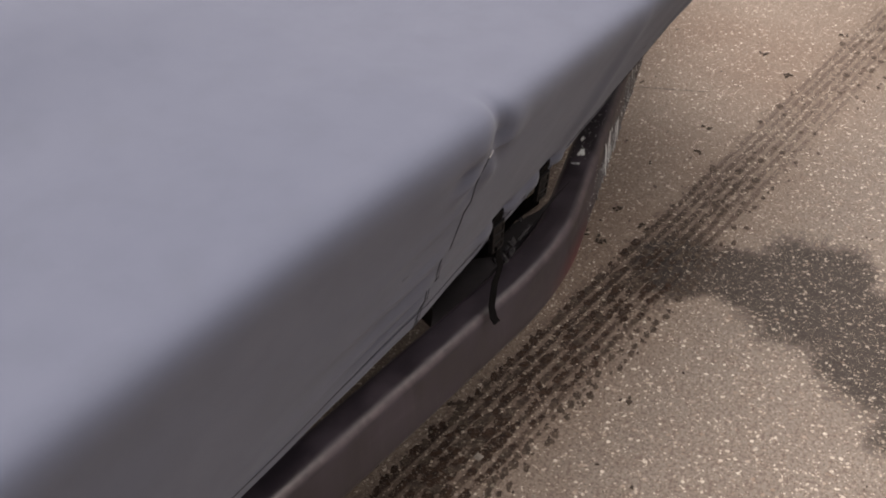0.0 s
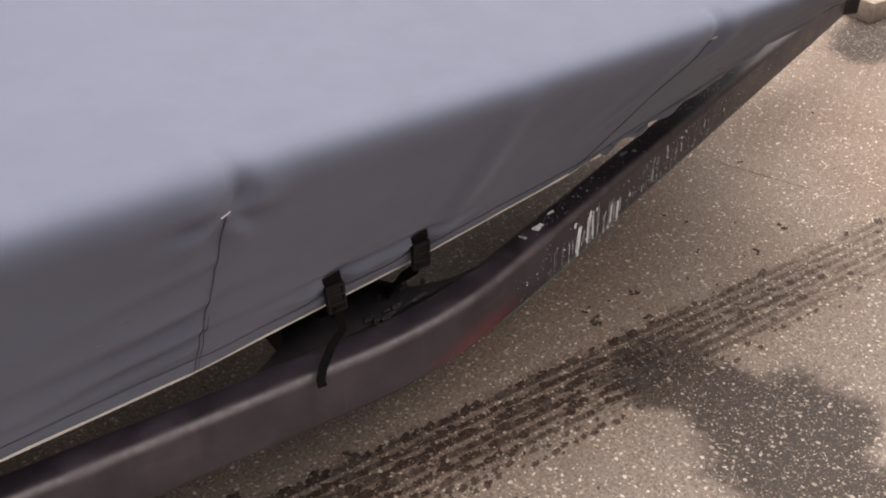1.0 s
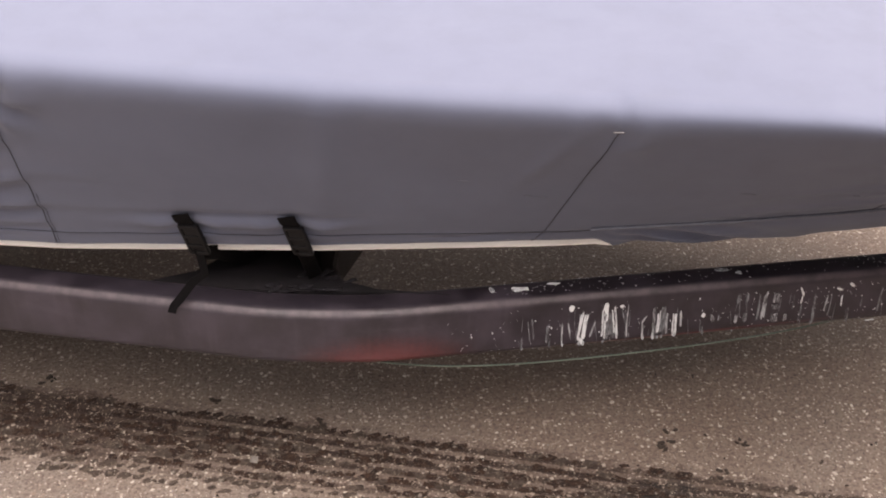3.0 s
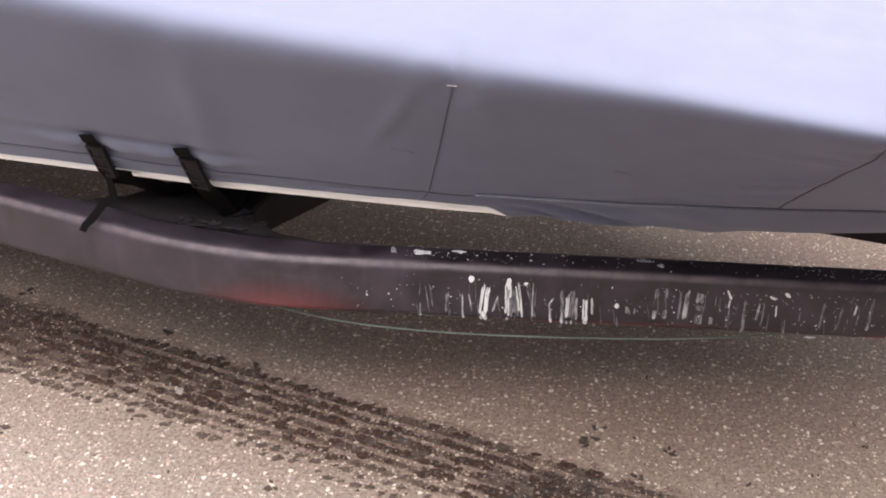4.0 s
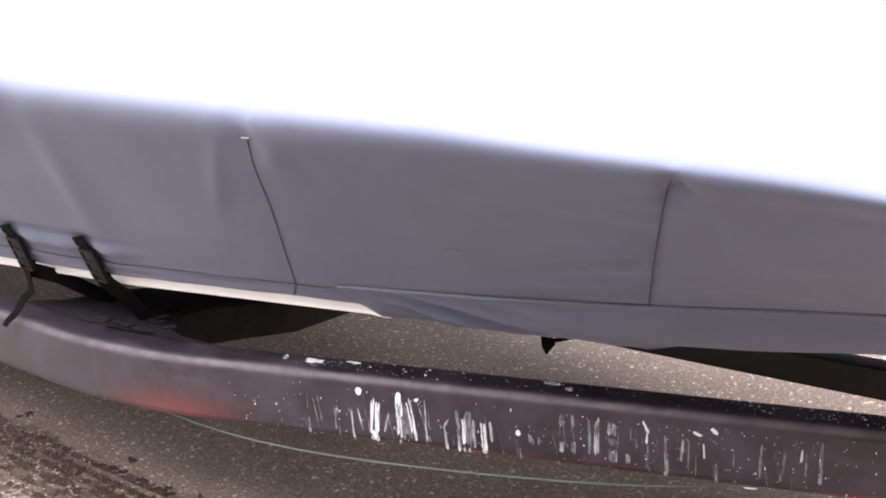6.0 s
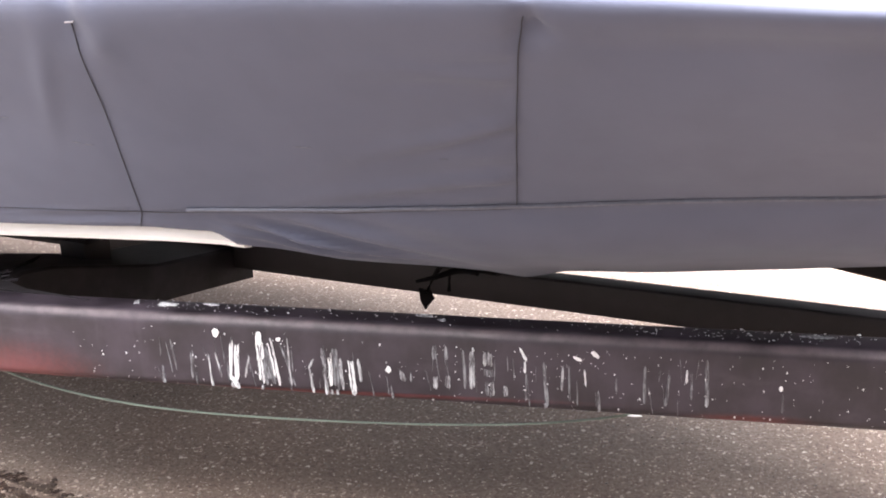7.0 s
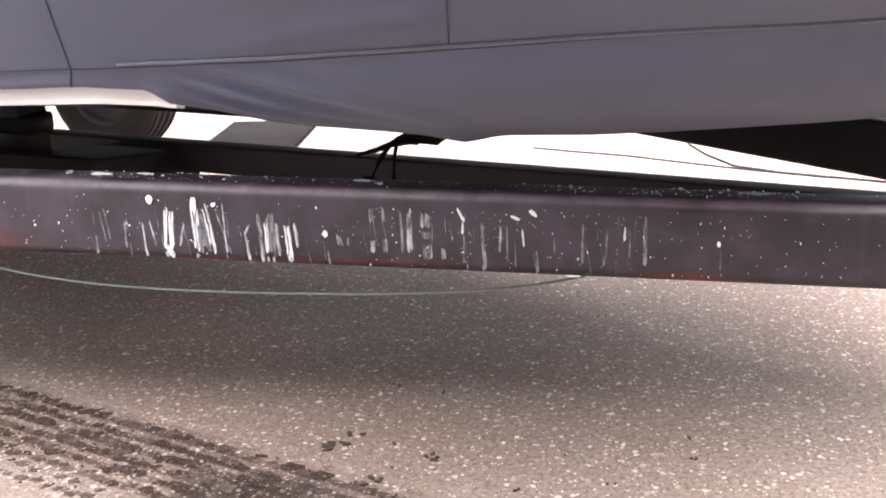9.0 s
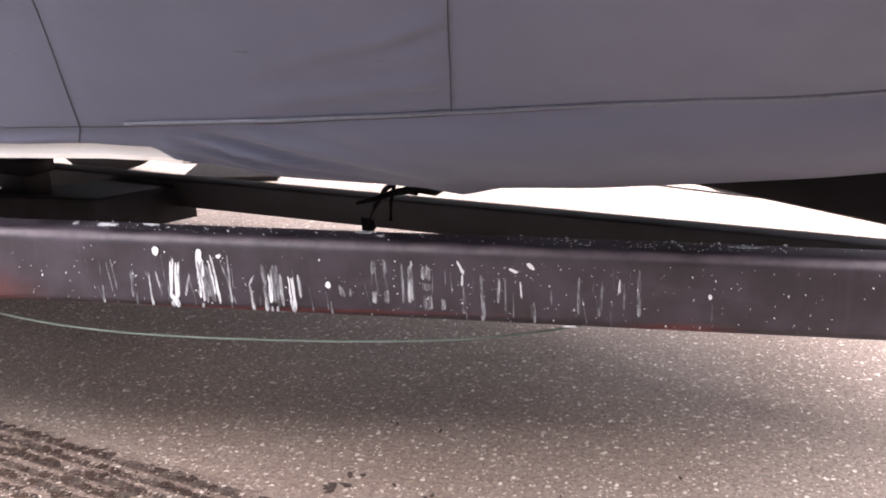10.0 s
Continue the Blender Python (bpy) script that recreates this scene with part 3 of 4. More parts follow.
def add_skin(rings, lo, hi):
    """A sheet over the columns lo to hi of rows of points."""
    bm = bmesh.new()
    rows = [[bm.verts.new(p) for p in ring[lo:hi]] for ring in rings]
    for r0, r1 in zip(rows, rows[1:]):
        for i in range(len(r0) - 1):
            bm.faces.new((r0[i], r1[i], r1[i + 1], r0[i + 1]))
    bmesh.ops.recalc_face_normals(bm, faces=bm.faces)
    return bm


part("topside", add_skin(rings, 0, 4), GELCOAT, boat_thing, "white glossy hull side", angle=35)
part("topside", add_skin(rings, 9, 13), GELCOAT, boat_thing, "white glossy hull side", angle=35)
# the deep shade under the hull is put into this part's black colour
part("bottom", add_skin(rings, 3, 10), BOTTOM_SHADE, boat_thing, "hull bottom coloured black for the shade beneath it", angle=35)
bm = bmesh.new()
add_tube(bm, [boat(s, 0, 0.441) for s in (-3.2, -1.5, -0.2, 0.2)], 0.012, 6)
part("keel_strip", bm, STEEL, boat_thing, "dark keel guard")

# ---- trailer ----
trailer = thing("boat_trailer", "black steel boat trailer with paint-spattered tongue rail", "trailer")
RAIL_W, RAIL_H = 0.076, 0.131


def rail_top(x):
    return 0.4725 - 0.0275 * x if x > -0.5 else 0.4865 + 0.004 * min(1.0, (-0.5 - x))


def rail_line():
    """Middle of the near rail: along the tongue, round a soft bend, back along the boat."""
    out = [(x, 0.0) for x in np.arange(2.85, -0.30, -0.15)]
    d = Vector((-0.9358, 0.3526))
    for i in range(13):
        k = i / 12
        a, b, c = Vector((-0.32, 0)), Vector((-0.50, 0)), Vector((-0.50, 0)) + d * 0.18
        p = a * (1 - k) ** 2 + b * 2 * k * (1 - k) + c * k ** 2
        out.append((p.x, p.y))
    for q in np.arange(0.30, 3.4, 0.2):
        p = Vector((-0.50, 0)) + d * q
        out.append((p.x, p.y))
    return [(x, y + RAIL_W / 2, rail_top(x) - RAIL_H / 2) for x, y in out]


def mirrored(p):
    s, w = boat_sw(p[0], p[1])
    return boat(s, -w, p[2])


near_line = rail_line()
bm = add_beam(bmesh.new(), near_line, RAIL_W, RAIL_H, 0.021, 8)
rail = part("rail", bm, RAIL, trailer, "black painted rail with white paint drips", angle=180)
bm = add_beam(bmesh.new(), [mirrored(p) + Vector((0, 0, 0.008)) for p in near_line[5:]], RAIL_W, 0.115, 0.011, 4)
part("rail", bm, STEEL, trailer, angle=180)
# centre beam
bm = add_beam(bmesh.new(), [(2.05, 0.075, 0.334), (1.0, 0.40, 0.334), (0.25, 0.628, 0.334), (-0.5, 0.856, 0.334), (-2.9, 1.59, 0.340)], 0.05, 0.066, 0.005, 3)
part("centre_beam", bm, STEEL, trailer, angle=180)


def add_member(bm, side):
    """Half of the cross member: it flares into the rail with soft fillets and dips to the middle."""
    rows = [(-1.00, 0.212, -0.24, 0.040, 0.4815), (-0.84, 0.195, -0.38, 0.082, 0.4835), (-0.745, 0.215, -0.445, 0.125, 0.4835), (-0.69, 0.27, -0.458, 0.19, 0.478),
            (-0.65, 0.345, -0.445, 0.27, 0.463), (-0.56, 0.60, -0.36, 0.53, 0.385), (-0.452, 0.887, -0.262, 0.823, 0.345)]
    rings = []
    for lx, ly, rx, ry, z in rows:
        pts = [(lx, ly, z - 0.006), (lx + 0.006, ly, z), (rx - 0.006, ry, z), (rx, ry, z - 0.006), (rx, ry, z - 0.085), (lx, ly, z - 0.085)]
        rings.append([bm.verts.new(side(p)) for p in pts])
    for r0, r1 in zip(rings, rings[1:]):
        for k in range(6):
            bm.faces.new((r0[k], r0[(k + 1) % 6], r1[(k + 1) % 6], r1[k]))
    bm.faces.new(rings[0])
    bm.faces.new(rings[-1])
    bmesh.ops.recalc_face_normals(bm, faces=bm.faces)
    return bm


part("cross_member", add_member(bmesh.new(), Vector), DUSTY_STEEL, trailer, "black cross member flared into the rail", angle=35)
bm = bmesh.new()
add_box(bm, Matrix.Translation((-0.505, 0.50, 0.455)) @ Matrix.Rotation(radians(-18.5), 4, "Z"), (0.075, 0.075, 0.15), 0.006)
part("bunk_post", bm, STEEL, trailer)
bm = add_beam(bmesh.new(), [boat(s, 0.364, 0.470) for s in (-2.8, -1.5, -0.42)], 0.08, 0.04, 0.008, 3)
part("bunk", bm, STEEL, trailer, angle=180)


def add_wheel(parent, at, turn, radius=0.275, width=0.17):
    """A small trailer wheel: grooved tyre, dished rim, hub."""
    base = Matrix.Translation(at) @ Matrix.Rotation(turn, 4, "Z")

    def lathe(prof, n=40):
        bm = bmesh.new()
        rings = [[bm.verts.new(base @ Vector((r * math.cos(2 * math.pi * i / n), y, r * math.sin(2 * math.pi * i / n)))) for r, y in prof] for i in range(n)]
        for i in range(n):
            a, b = rings[i], rings[(i + 1) % n]
            for k in range(len(prof) - 1):
                bm.faces.new((a[k], a[k + 1], b[k + 1], b[k]))
        bmesh.ops.recalc_face_normals(bm, faces=bm.faces)
        return bm

    h = width / 2
    tread = []
    for y in (-0.6, -0.2, 0.2, 0.6):
        tread += [(radius - 0.003, (y - 0.15) * h), (radius - 0.012, (y - 0.10) * h), (radius - 0.012, (y + 0.10) * h), (radius - 0.003, (y + 0.15) * h)]
    tyre = [(0.165, -h * 0.8), (0.20, -h * 0.98), (0.235, -h), (radius - 0.02, -h * 0.9)] + tread + [(radius - 0.02, h * 0.9), (0.235, h), (0.20, h * 0.98), (0.165, h * 0.8)]
    tyre_ob = part("tyre", lathe(tyre), RUBBER, parent, "black grooved tyre")
    rim = [(0.168, -h * 0.82), (0.155, -h * 0.86), (0.145, -h * 0.6), (0.10, -h * 0.45), (0.06, -h * 0.55), (0.045, -h * 0.9), (0.0, -h * 0.92)]
    part("rim", lathe(rim), RIM, parent, "dull grey steel rim")
    rim = [(r, -y) for r, y in rim]
    part("rim", lathe(rim), RIM, parent, "dull grey steel rim")
    return tyre_ob


# axle and wheels carry the back of the trailer
TURN = math.atan2(ALONG.y, ALONG.x)
bm = add_beam(bmesh.new(), [boat(-2.75, w, 0.30) for w in (-1.0, 0, 1.0)], 0.06, 0.06, 0.006, 3)
part("axle", bm, STEEL, trailer, angle=180)
for w in (-1.08, 1.08):
    wheel = new("wheel")
    wheel.parent = trailer
    add_wheel(wheel, boat(-2.75, w, 0.275), TURN)
# ---- paint on the near rail ----


def rail_face(x):
    return rail_top(x) - 0.020, rail_top(x) - RAIL_H + 0.004


def add_strand(bm, x, z0, z1, width, rnd, lean, wild, proud):
    """One run of paint down the face, wandering and swelling at its foot, as a thin raised strip."""
    n = max(5, int((z0 - z1) / 0.005))
    rows, wob = [], 0.0
    for i in range(n + 1):
        k = i / n
        wob += rnd.uniform(-1, 1) * width * 0.16 * wild
        wd = width * (1 - wild + wild * (0.35 + 0.65 * k ** 0.7)) * (1 + wild * rnd.uniform(-0.40, 0.20)) * (0.35 if i in (0, n) else 1)
        xc, z = x + wob + lean * k, z0 + (z1 - z0) * k
        rows.append([bm.verts.new((xc + o * wd, y, z)) for o, y in ((-0.5, 0.0004), (-0.3, -proud), (0.3, -proud), (0.5, 0.0004))])
    for r0, r1 in zip(rows, rows[1:]):
        for i in range(3):
            bm.faces.new((r0[i], r0[i + 1], r1[i + 1], r1[i]))


def add_drip(bm, x, z0, z1, width, seed, lean=0.0, wild=1.0, proud=0.0012):
    """A run of paint; a broad one breaks up into strands of uneven length."""
    rnd = random.Random(seed)
    count = max(1, round(width / 0.0042))
    for q in range(count):
        at = (q + 0.5) / count - 0.5
        drop = z0 - z1
        top = z0 - drop * rnd.uniform(0, 0.16) * (count > 1)
        foot = z1 + drop * rnd.uniform(0, 0.18) * (count > 1)
        each = width / count * (rnd.uniform(1.0, 1.75) if count > 1 else 1.25)
        add_strand(bm, x + at * width, top, foot, each, rnd, lean * rnd.uniform(0.7, 1.2), wild, proud + 0.00005 * (seed % 11) + 0.00002 * q)
    return bm


# x, top and foot as shares of the face, width and lean in millimetres
BRIGHT = [(0.023, 0.12, 0.95, 16.6, -7.7), (0.063, 0.15, 0.93, 7.0, 3.2), (0.083, 0.08, 0.89, 8.3, 10.2), (0.072, 0.2, 0.46, 5.1, -1.3), (0.217, 0.37, 0.96, 9.6, 3.8), (0.183, 0.3, 0.92, 7.0, 0.0),
          (0.489, 0.04, 0.25, 5.0, 8.9), (0.497, 0.25, 0.43, 4.5, 0.0), (0.016, 0.77, 0.99, 10.2, 7.7), (0.587, 0.32, 0.58, 2.8, 3.3), (0.741, 0.23, 0.44, 3.3, -0.6)]
GREY = [(0.047, 0.43, 0.78, 3.8, -9.6), (0.114, 0.1, 0.86, 2.6, 0.0), (-0.023, 0.4, 0.96, 2.6, 3.2), (-0.011, 0.4, 0.8, 2.6, 8.3), (0.156, 0.41, 0.57, 3.8, -10.2), (0.147, 0.56, 0.97, 3.8, 5.7),
        (0.17, 0.23, 0.98, 5.1, 5.1), (0.2, 0.37, 0.88, 4.5, 3.2), (0.229, 0.36, 0.74, 4.5, 3.8), (0.298, 0.49, 0.72, 7.0, 5.1), (0.354, 0.56, 0.78, 7.0, 0.0), (0.374, 0.52, 0.77, 5.7, 0.0),
        (0.414, 0.04, 0.76, 6.4, 0.0), (0.439, 0.12, 0.37, 10.2, 0.0), (0.444, 0.59, 0.85, 5.7, 1.3), (0.465, 0.64, 0.84, 5.7, 0.6), (0.554, 0.28, 0.67, 3.3, -1.1)]
FAINT = [(-0.106, 0.67, 0.96, 3.2, 0.6), (-0.087, 0.24, 0.73, 2.6, 4.5), (-0.052, 0.33, 0.9, 5.1, -1.9), (0.281, 0.76, 0.99, 2.6, 2.6), (0.315, 0.54, 0.68, 3.2, 0.0), (0.355, 0.07, 0.34, 5.7, -1.9),
         (0.372, 0.08, 0.3, 4.5, 1.9), (0.4, 0.13, 0.74, 3.8, 1.9), (0.439, 0.4, 0.54, 11.5, 0.0), (0.435, 0.59, 0.83, 4.5, 0.6), (0.498, 0.43, 0.87, 2.2, -2.2), (0.564, 0.28, 0.83, 2.2, 0.6)]
FAINT += [(0.606, 0.63, 0.95, 6.7, 3.3), (0.636, 0.41, 0.68, 2.2, 0.0), (0.679, 0.22, 0.8, 3.9, 0.0), (0.715, 0.33, 0.81, 3.9, -6.1), (0.748, 0.28, 0.69, 2.2, -1.1), (0.77, 0.07, 0.79, 4.5, 0.0),
          (0.88, 0.51, 0.81, 2.2, 0.0), (0.101, 0.19, 0.88, 2.6, 19.1), (0.191, 0.17, 0.92, 7.7, 1.3), (0.076, 0.2, 0.9, 17.0, 5.1), (0.526, 0.24, 0.95, 4.5, 1.1)]
# round splashes: x, height as a share, half width, half height and tilt
SPLASH = [(-0.006, 0.07, 5.5, 7.5, 0.0), (0.067, 0.13, 5.0, 13.0, 0.0), (0.100, 0.12, 4.0, 3.5, 0.5), (0.279, 0.50, 4.5, 5.5, 0.0), (0.578, 0.16, 7.5, 2.8, -0.45), (0.604, 0.08, 7.5, 3.0, -0.8), (0.877, 0.43, 2.6, 4.5, 0.0), (0.664, 0.985, 12.0, 1.6, 0.0)]
for n, (x, a, b, wd, lean) in enumerate(BRIGHT):
    hi, lo = rail_face(x)
    part("paint_drip", add_drip(bmesh.new(), x, hi + (lo - hi) * a, hi + (lo - hi) * b, wd * 1.1 / 1000, n, lean / 1000, 0.7), WHITE_PAINT, rail)
for n, (x, a, b, wd, lean) in enumerate(GREY):
    hi, lo = rail_face(x)
    part("paint_drip", add_drip(bmesh.new(), x, hi + (lo - hi) * a, hi + (lo - hi) * b, wd * 1.2 / 1000, 50 + n, lean / 1000, 0.55), THIN_PAINT, rail)
for n, (x, a, b, wd, lean) in enumerate(FAINT):
    hi, lo = rail_face(x)
    part("paint_wash", add_drip(bmesh.new(), x, hi + (lo - hi) * a, hi + (lo - hi) * b, wd * 1.3 / 1000, 300 + n, lean / 1000, 0.45, 0.0006), WASH_PAINT, rail)
for n, (x, a, rx, rz, tilt) in enumerate(SPLASH):
    hi, lo = rail_face(x)
    u = Vector((math.cos(tilt), 0, math.sin(tilt)))
    bm = add_blob(bmesh.new(), Vector((x, -0.0022, hi + (lo - hi) * a)), u, Vector((-u.z, 0, u.x)), rx / 1000, rz / 1000, 13, 0.20, seed=n)
    part("paint_splash", bm, WHITE_SPLASH, rail)
bm = bmesh.new()
for n, (x, a, b, wd, lean) in enumerate(BRIGHT + GREY + FAINT):
    if b > 0.9:
        z = rail_top(x) - RAIL_H
        add_blob(bm, Vector((x + lean / 1000, -0.0008, z + 0.012)), Vector((1, 0, 0)), Vector((0, 0, 1)), 0.0016 + wd / 6000, 0.0045, 9, 0.35, seed=700 + n)
ob = part("paint_beads", bm, THIN_PAINT, rail, "beads of paint on the lower edge")
ob["kind"] = "stuff"
rnd = random.Random(5)
bm = bmesh.new()
for n in range(46):
    # faint thin runs in loose groups
    x = rnd.choice((-0.10, 0.0, 0.03, 0.14, 0.17, 0.24, 0.36, 0.40, 0.43, 0.50, 0.57, 0.72, 0.77)) + rnd.gauss(0, 0.022)
    hi, lo = rail_face(x)
    a = rnd.uniform(0.05, 0.75)
    b = min(0.98, a + rnd.uniform(0.1, 0.5))
    tmp = add_drip(bmesh.new(), x, hi + (lo - hi) * a, hi + (lo - hi) * b, rnd.uniform(0.0008, 0.0022), 100 + n, rnd.uniform(-0.004, 0.008), 0.8, 0.0006)
    me = mesh_of(tmp, "run")
    bm.from_mesh(me)
    bpy.data.meshes.remove(me)
ob = part("paint_film", bm, WASH_PAINT, rail, "thin grey paint runs")
ob["kind"] = "stuff"
bm = bmesh.new()
for n in range(330):
    x = rnd.uniform(-0.7, 1.35) if n % 3 else rnd.gauss(0.6, 0.22)
    if x < -0.32:
        continue
    hi, lo = rail_face(x)
    r = 0.00045 + 0.0011 * rnd.random() ** 6
    add_blob(bm, Vector((x, -0.0006, hi + (lo - hi) * rnd.random())), Vector((1, 0, 0)), Vector((0, 0, 1)), r, r * rnd.uniform(0.8, 2.0), 6, 0.3, seed=n)
for n in range(260):
    x = rnd.gauss(0.80, 0.14) if n % 2 else rnd.gauss(0.0, 0.25)
    if x < -0.16:
        continue
    r = 0.00045 + 0.0012 * rnd.random() ** 6
    add_blob(bm, Vector((x, rnd.uniform(0.016, 0.064), rail_top(x))), Vector((1, 0, -0.0275)).normalized(), Vector((0, 1, 0)), r * 1.6, r, 6, 0.3, seed=n)
ob = part("paint_specks", bm, WHITE_PAINT, rail, "fine white paint specks")
ob["kind"] = "stuff"
TOPS = [(-0.104, 0.040, 17, 8), (-0.16, 0.045, 5, 9), (-0.03, 0.05, 12, 4), (0.33, 0.05, 14, 6), (0.36, 0.035, 8, 5), (0.93, 0.045, 30, 6)]
for n, (x, y, rx, ry) in enumerate(TOPS):
    bm = add_blob(bmesh.new(), Vector((x, y, rail_top(x) + 0.0004)), Vector((1, 0, -0.0275)).normalized(), Vector((0, 1, 0)), rx / 1000, ry / 1000, 12, 0.35, seed=40 + n)
    part("paint_splash", bm, WHITE_PAINT if n in (0, 2) else THIN_PAINT, rail)
# peeling flakes and scuffs where the cross member leaves the rail
for n in range(11):
    x, y = -0.60 + 0.016 * n + rnd.uniform(-0.02, 0.02), 0.105 + rnd.uniform(-0.02, 0.05)
    a = rnd.uniform(-0.4, 0.9)
    u, v = Vector((math.cos(a), math.sin(a), rnd.uniform(-0.1, 0.1))), Vector((-math.sin(a), math.cos(a), rnd.uniform(0.0, 0.15)))
    bm = add_blob(bmesh.new(), Vector((x, y, 0.4868)), u, v, rnd.uniform(0.010, 0.022), rnd.uniform(0.004, 0.008), 14, 0.5, 0.0012, seed=80 + n)
    part("paint_flake", bm, FLAKE, rail, "glossy black peeling paint")

# thin green wire slung under the rail
bm = bmesh.new()
wire = [(x, 0.050, 0.271 + 0.07 * (x - 0.17) ** 2 + 0.33 * (x - 0.17) ** 4) for x in np.arange(-0.44, 0.68, 0.04)]
add_tube(bm, wire, 0.0023, 8)
part("wire", bm, WIRE, trailer, "thin pale green trailer wire")

# ---- straps that hold the cover down ----


def hem_point(s, out, z_off):
    w, z = line_at(HEM, s)
    return boat(s, w + out, z + z_off)


def make_strap(s, pull, tail, flat):
    """Black webbing sewn to the cover, a side-release buckle, and the strap that goes on down."""
    side = ALONG
    top = [on_side(s - 0.014, 0.155, 0.009), on_side(s - 0.010, 0.115, 0.009), on_side(s - 0.006, 0.08, 0.010)]
    b0, b1 = on_side(s - 0.004, 0.07, 0.012), hem_point(s + 0.008, 0.016, -0.004)
    bm = add_ribbon(bmesh.new(), [top[0], top[1], top[2], b0], side, 0.034, 0.0025)
    strap = tagged(new("strap", smooth(mesh_of(bm, "strap"), 40)), "black webbing strap with a plastic buckle on the cover's hem", "strap", "cover straps")
    strap.data.materials.append(WEBBING)
    d = (b1 - b0).normalized()
    nrm = side.cross(d).normalized()
    if nrm.y > 0:
        nrm = -nrm
    basis = Matrix((side, d, nrm)).transposed().to_4x4()
    mid = (b0 + b1) / 2 + nrm * 0.004
    length = (b1 - b0).length
    place = Matrix.Translation(mid) @ basis
    buckle = part("buckle", add_box(bmesh.new(), place, (0.026, length * 0.9, 0.006), 0.001), PLASTIC, strap, "moulded black plastic buckle")
    for x in (-0.0165, 0.0165):
        part("side_bar", add_box(bmesh.new(), place @ Matrix.Translation((x, 0, 0)), (0.006, length + 0.006, 0.010), 0.0015), PLASTIC, buckle)
    for y in (-0.5, -0.12, 0.22, 0.5):
        part("cross_bar", add_box(bmesh.new(), place @ Matrix.Translation((0, y * length, 0.001)), (0.036, 0.007, 0.009), 0.0015), PLASTIC, buckle)
    bm = add_ribbon(bmesh.new(), [b1 - d * 0.01, b1 + d * 0.006, *[Vector(p) for p in pull]], Vector(flat).normalized(), 0.030, 0.0022)
    part("pull_strap", bm, WEBBING, strap)
    if tail:
        bm = add_ribbon(bmesh.new(), [b1 - d * 0.006 + nrm * 0.006, *[Vector(p) for p in tail]], Vector((0.9, -0.3, 0.1)), 0.017, 0.0022)
        part("loose_end", bm, WEBBING, strap, "frayed loose end")
    return strap


make_strap(STRAP_S[0], [(-0.685, 0.145, 0.565), (-0.645, 0.20, 0.51), (-0.60, 0.27, 0.470)], [(-0.715, 0.09, 0.555), (-0.740, 0.095, 0.535), (-0.768, 0.095, 0.500), (-0.783, 0.088, 0.487), (-0.787, 0.080, 0.478)], (0.55, 0.40, 0.70))
make_strap(STRAP_S[1], [(-0.515, 0.11, 0.545), (-0.502, 0.15, 0.482), (-0.500, 0.19, 0.474), (-0.50, 0.30, 0.465)], None, (0.80, 0.25, 0.50))

# ---- cord that hangs from the hem by the centre beam ----
cord = thing("hanging_cord", "short black cord hanging from the cover's hem", "cord")
bm = bmesh.new()
add_tube(bm, [(0.47, 0.11, 0.528), (0.42, 0.20, 0.505), (0.36, 0.32, 0.485), (0.31, 0.42, 0.450), (0.285, 0.45, 0.43), (0.262, 0.452, 0.395), (0.247, 0.45, 0.362)], 0.006, 8, [0.007, 0.009, 0.006, 0.0045, 0.006, 0.0045, 0.004])
add_tube(bm, [(0.31, 0.42, 0.450), (0.292, 0.46, 0.40), (0.288, 0.47, 0.36)], 0.0042, 8)
add_tube(bm, [(0.455, 0.12, 0.524), (0.43, 0.17, 0.503), (0.395, 0.19, 0.500), (0.352, 0.20, 0.490), (0.318, 0.20, 0.478), (0.285, 0.20, 0.470)], 0.005, 8, [0.008, 0.010, 0.008, 0.006, 0.0045, 0.003])
add_tube(bm, [(0.47, 0.12, 0.526), (0.425, 0.15, 0.512), (0.39, 0.17, 0.508), (0.37, 0.18, 0.498), (0.40, 0.16, 0.500)], 0.0045, 8)
part("rope", bm, WEBBING, cord)
bm = bmesh.new()
tri = [(0.232, 0.446, 0.372), (0.256, 0.448, 0.366), (0.262, 0.448, 0.350), (0.243, 0.447, 0.326), (0.234, 0.446, 0.345)]
front, back = [bm.verts.new(p) for p in tri], [bm.verts.new((x, y + 0.004, z)) for x, y, z in tri]
bm.faces.new(front)
bm.faces.new(back[::-1])
for k in range(5):
    bm.faces.new((front[k], back[k], back[(k + 1) % 5], front[(k + 1) % 5]))
bmesh.ops.recalc_face_normals(bm, faces=bm.faces)
part("tab", bm, WEBBING, cord, "flat black tab at the cord's end")

# ---- timber block by the tongue ----
block = thing("timber_block", "pale weathered timber block lying by the trailer tongue", "timber block")
bm = bmesh.new()
add_box(bm, Matrix.Translation((2.98, 0.12, 0.045)) @ Matrix.Rotation(radians(-20), 4, "Z"), (0.30, 0.22, 0.09), 0.006)
part("post", bm, TIMBER, block)

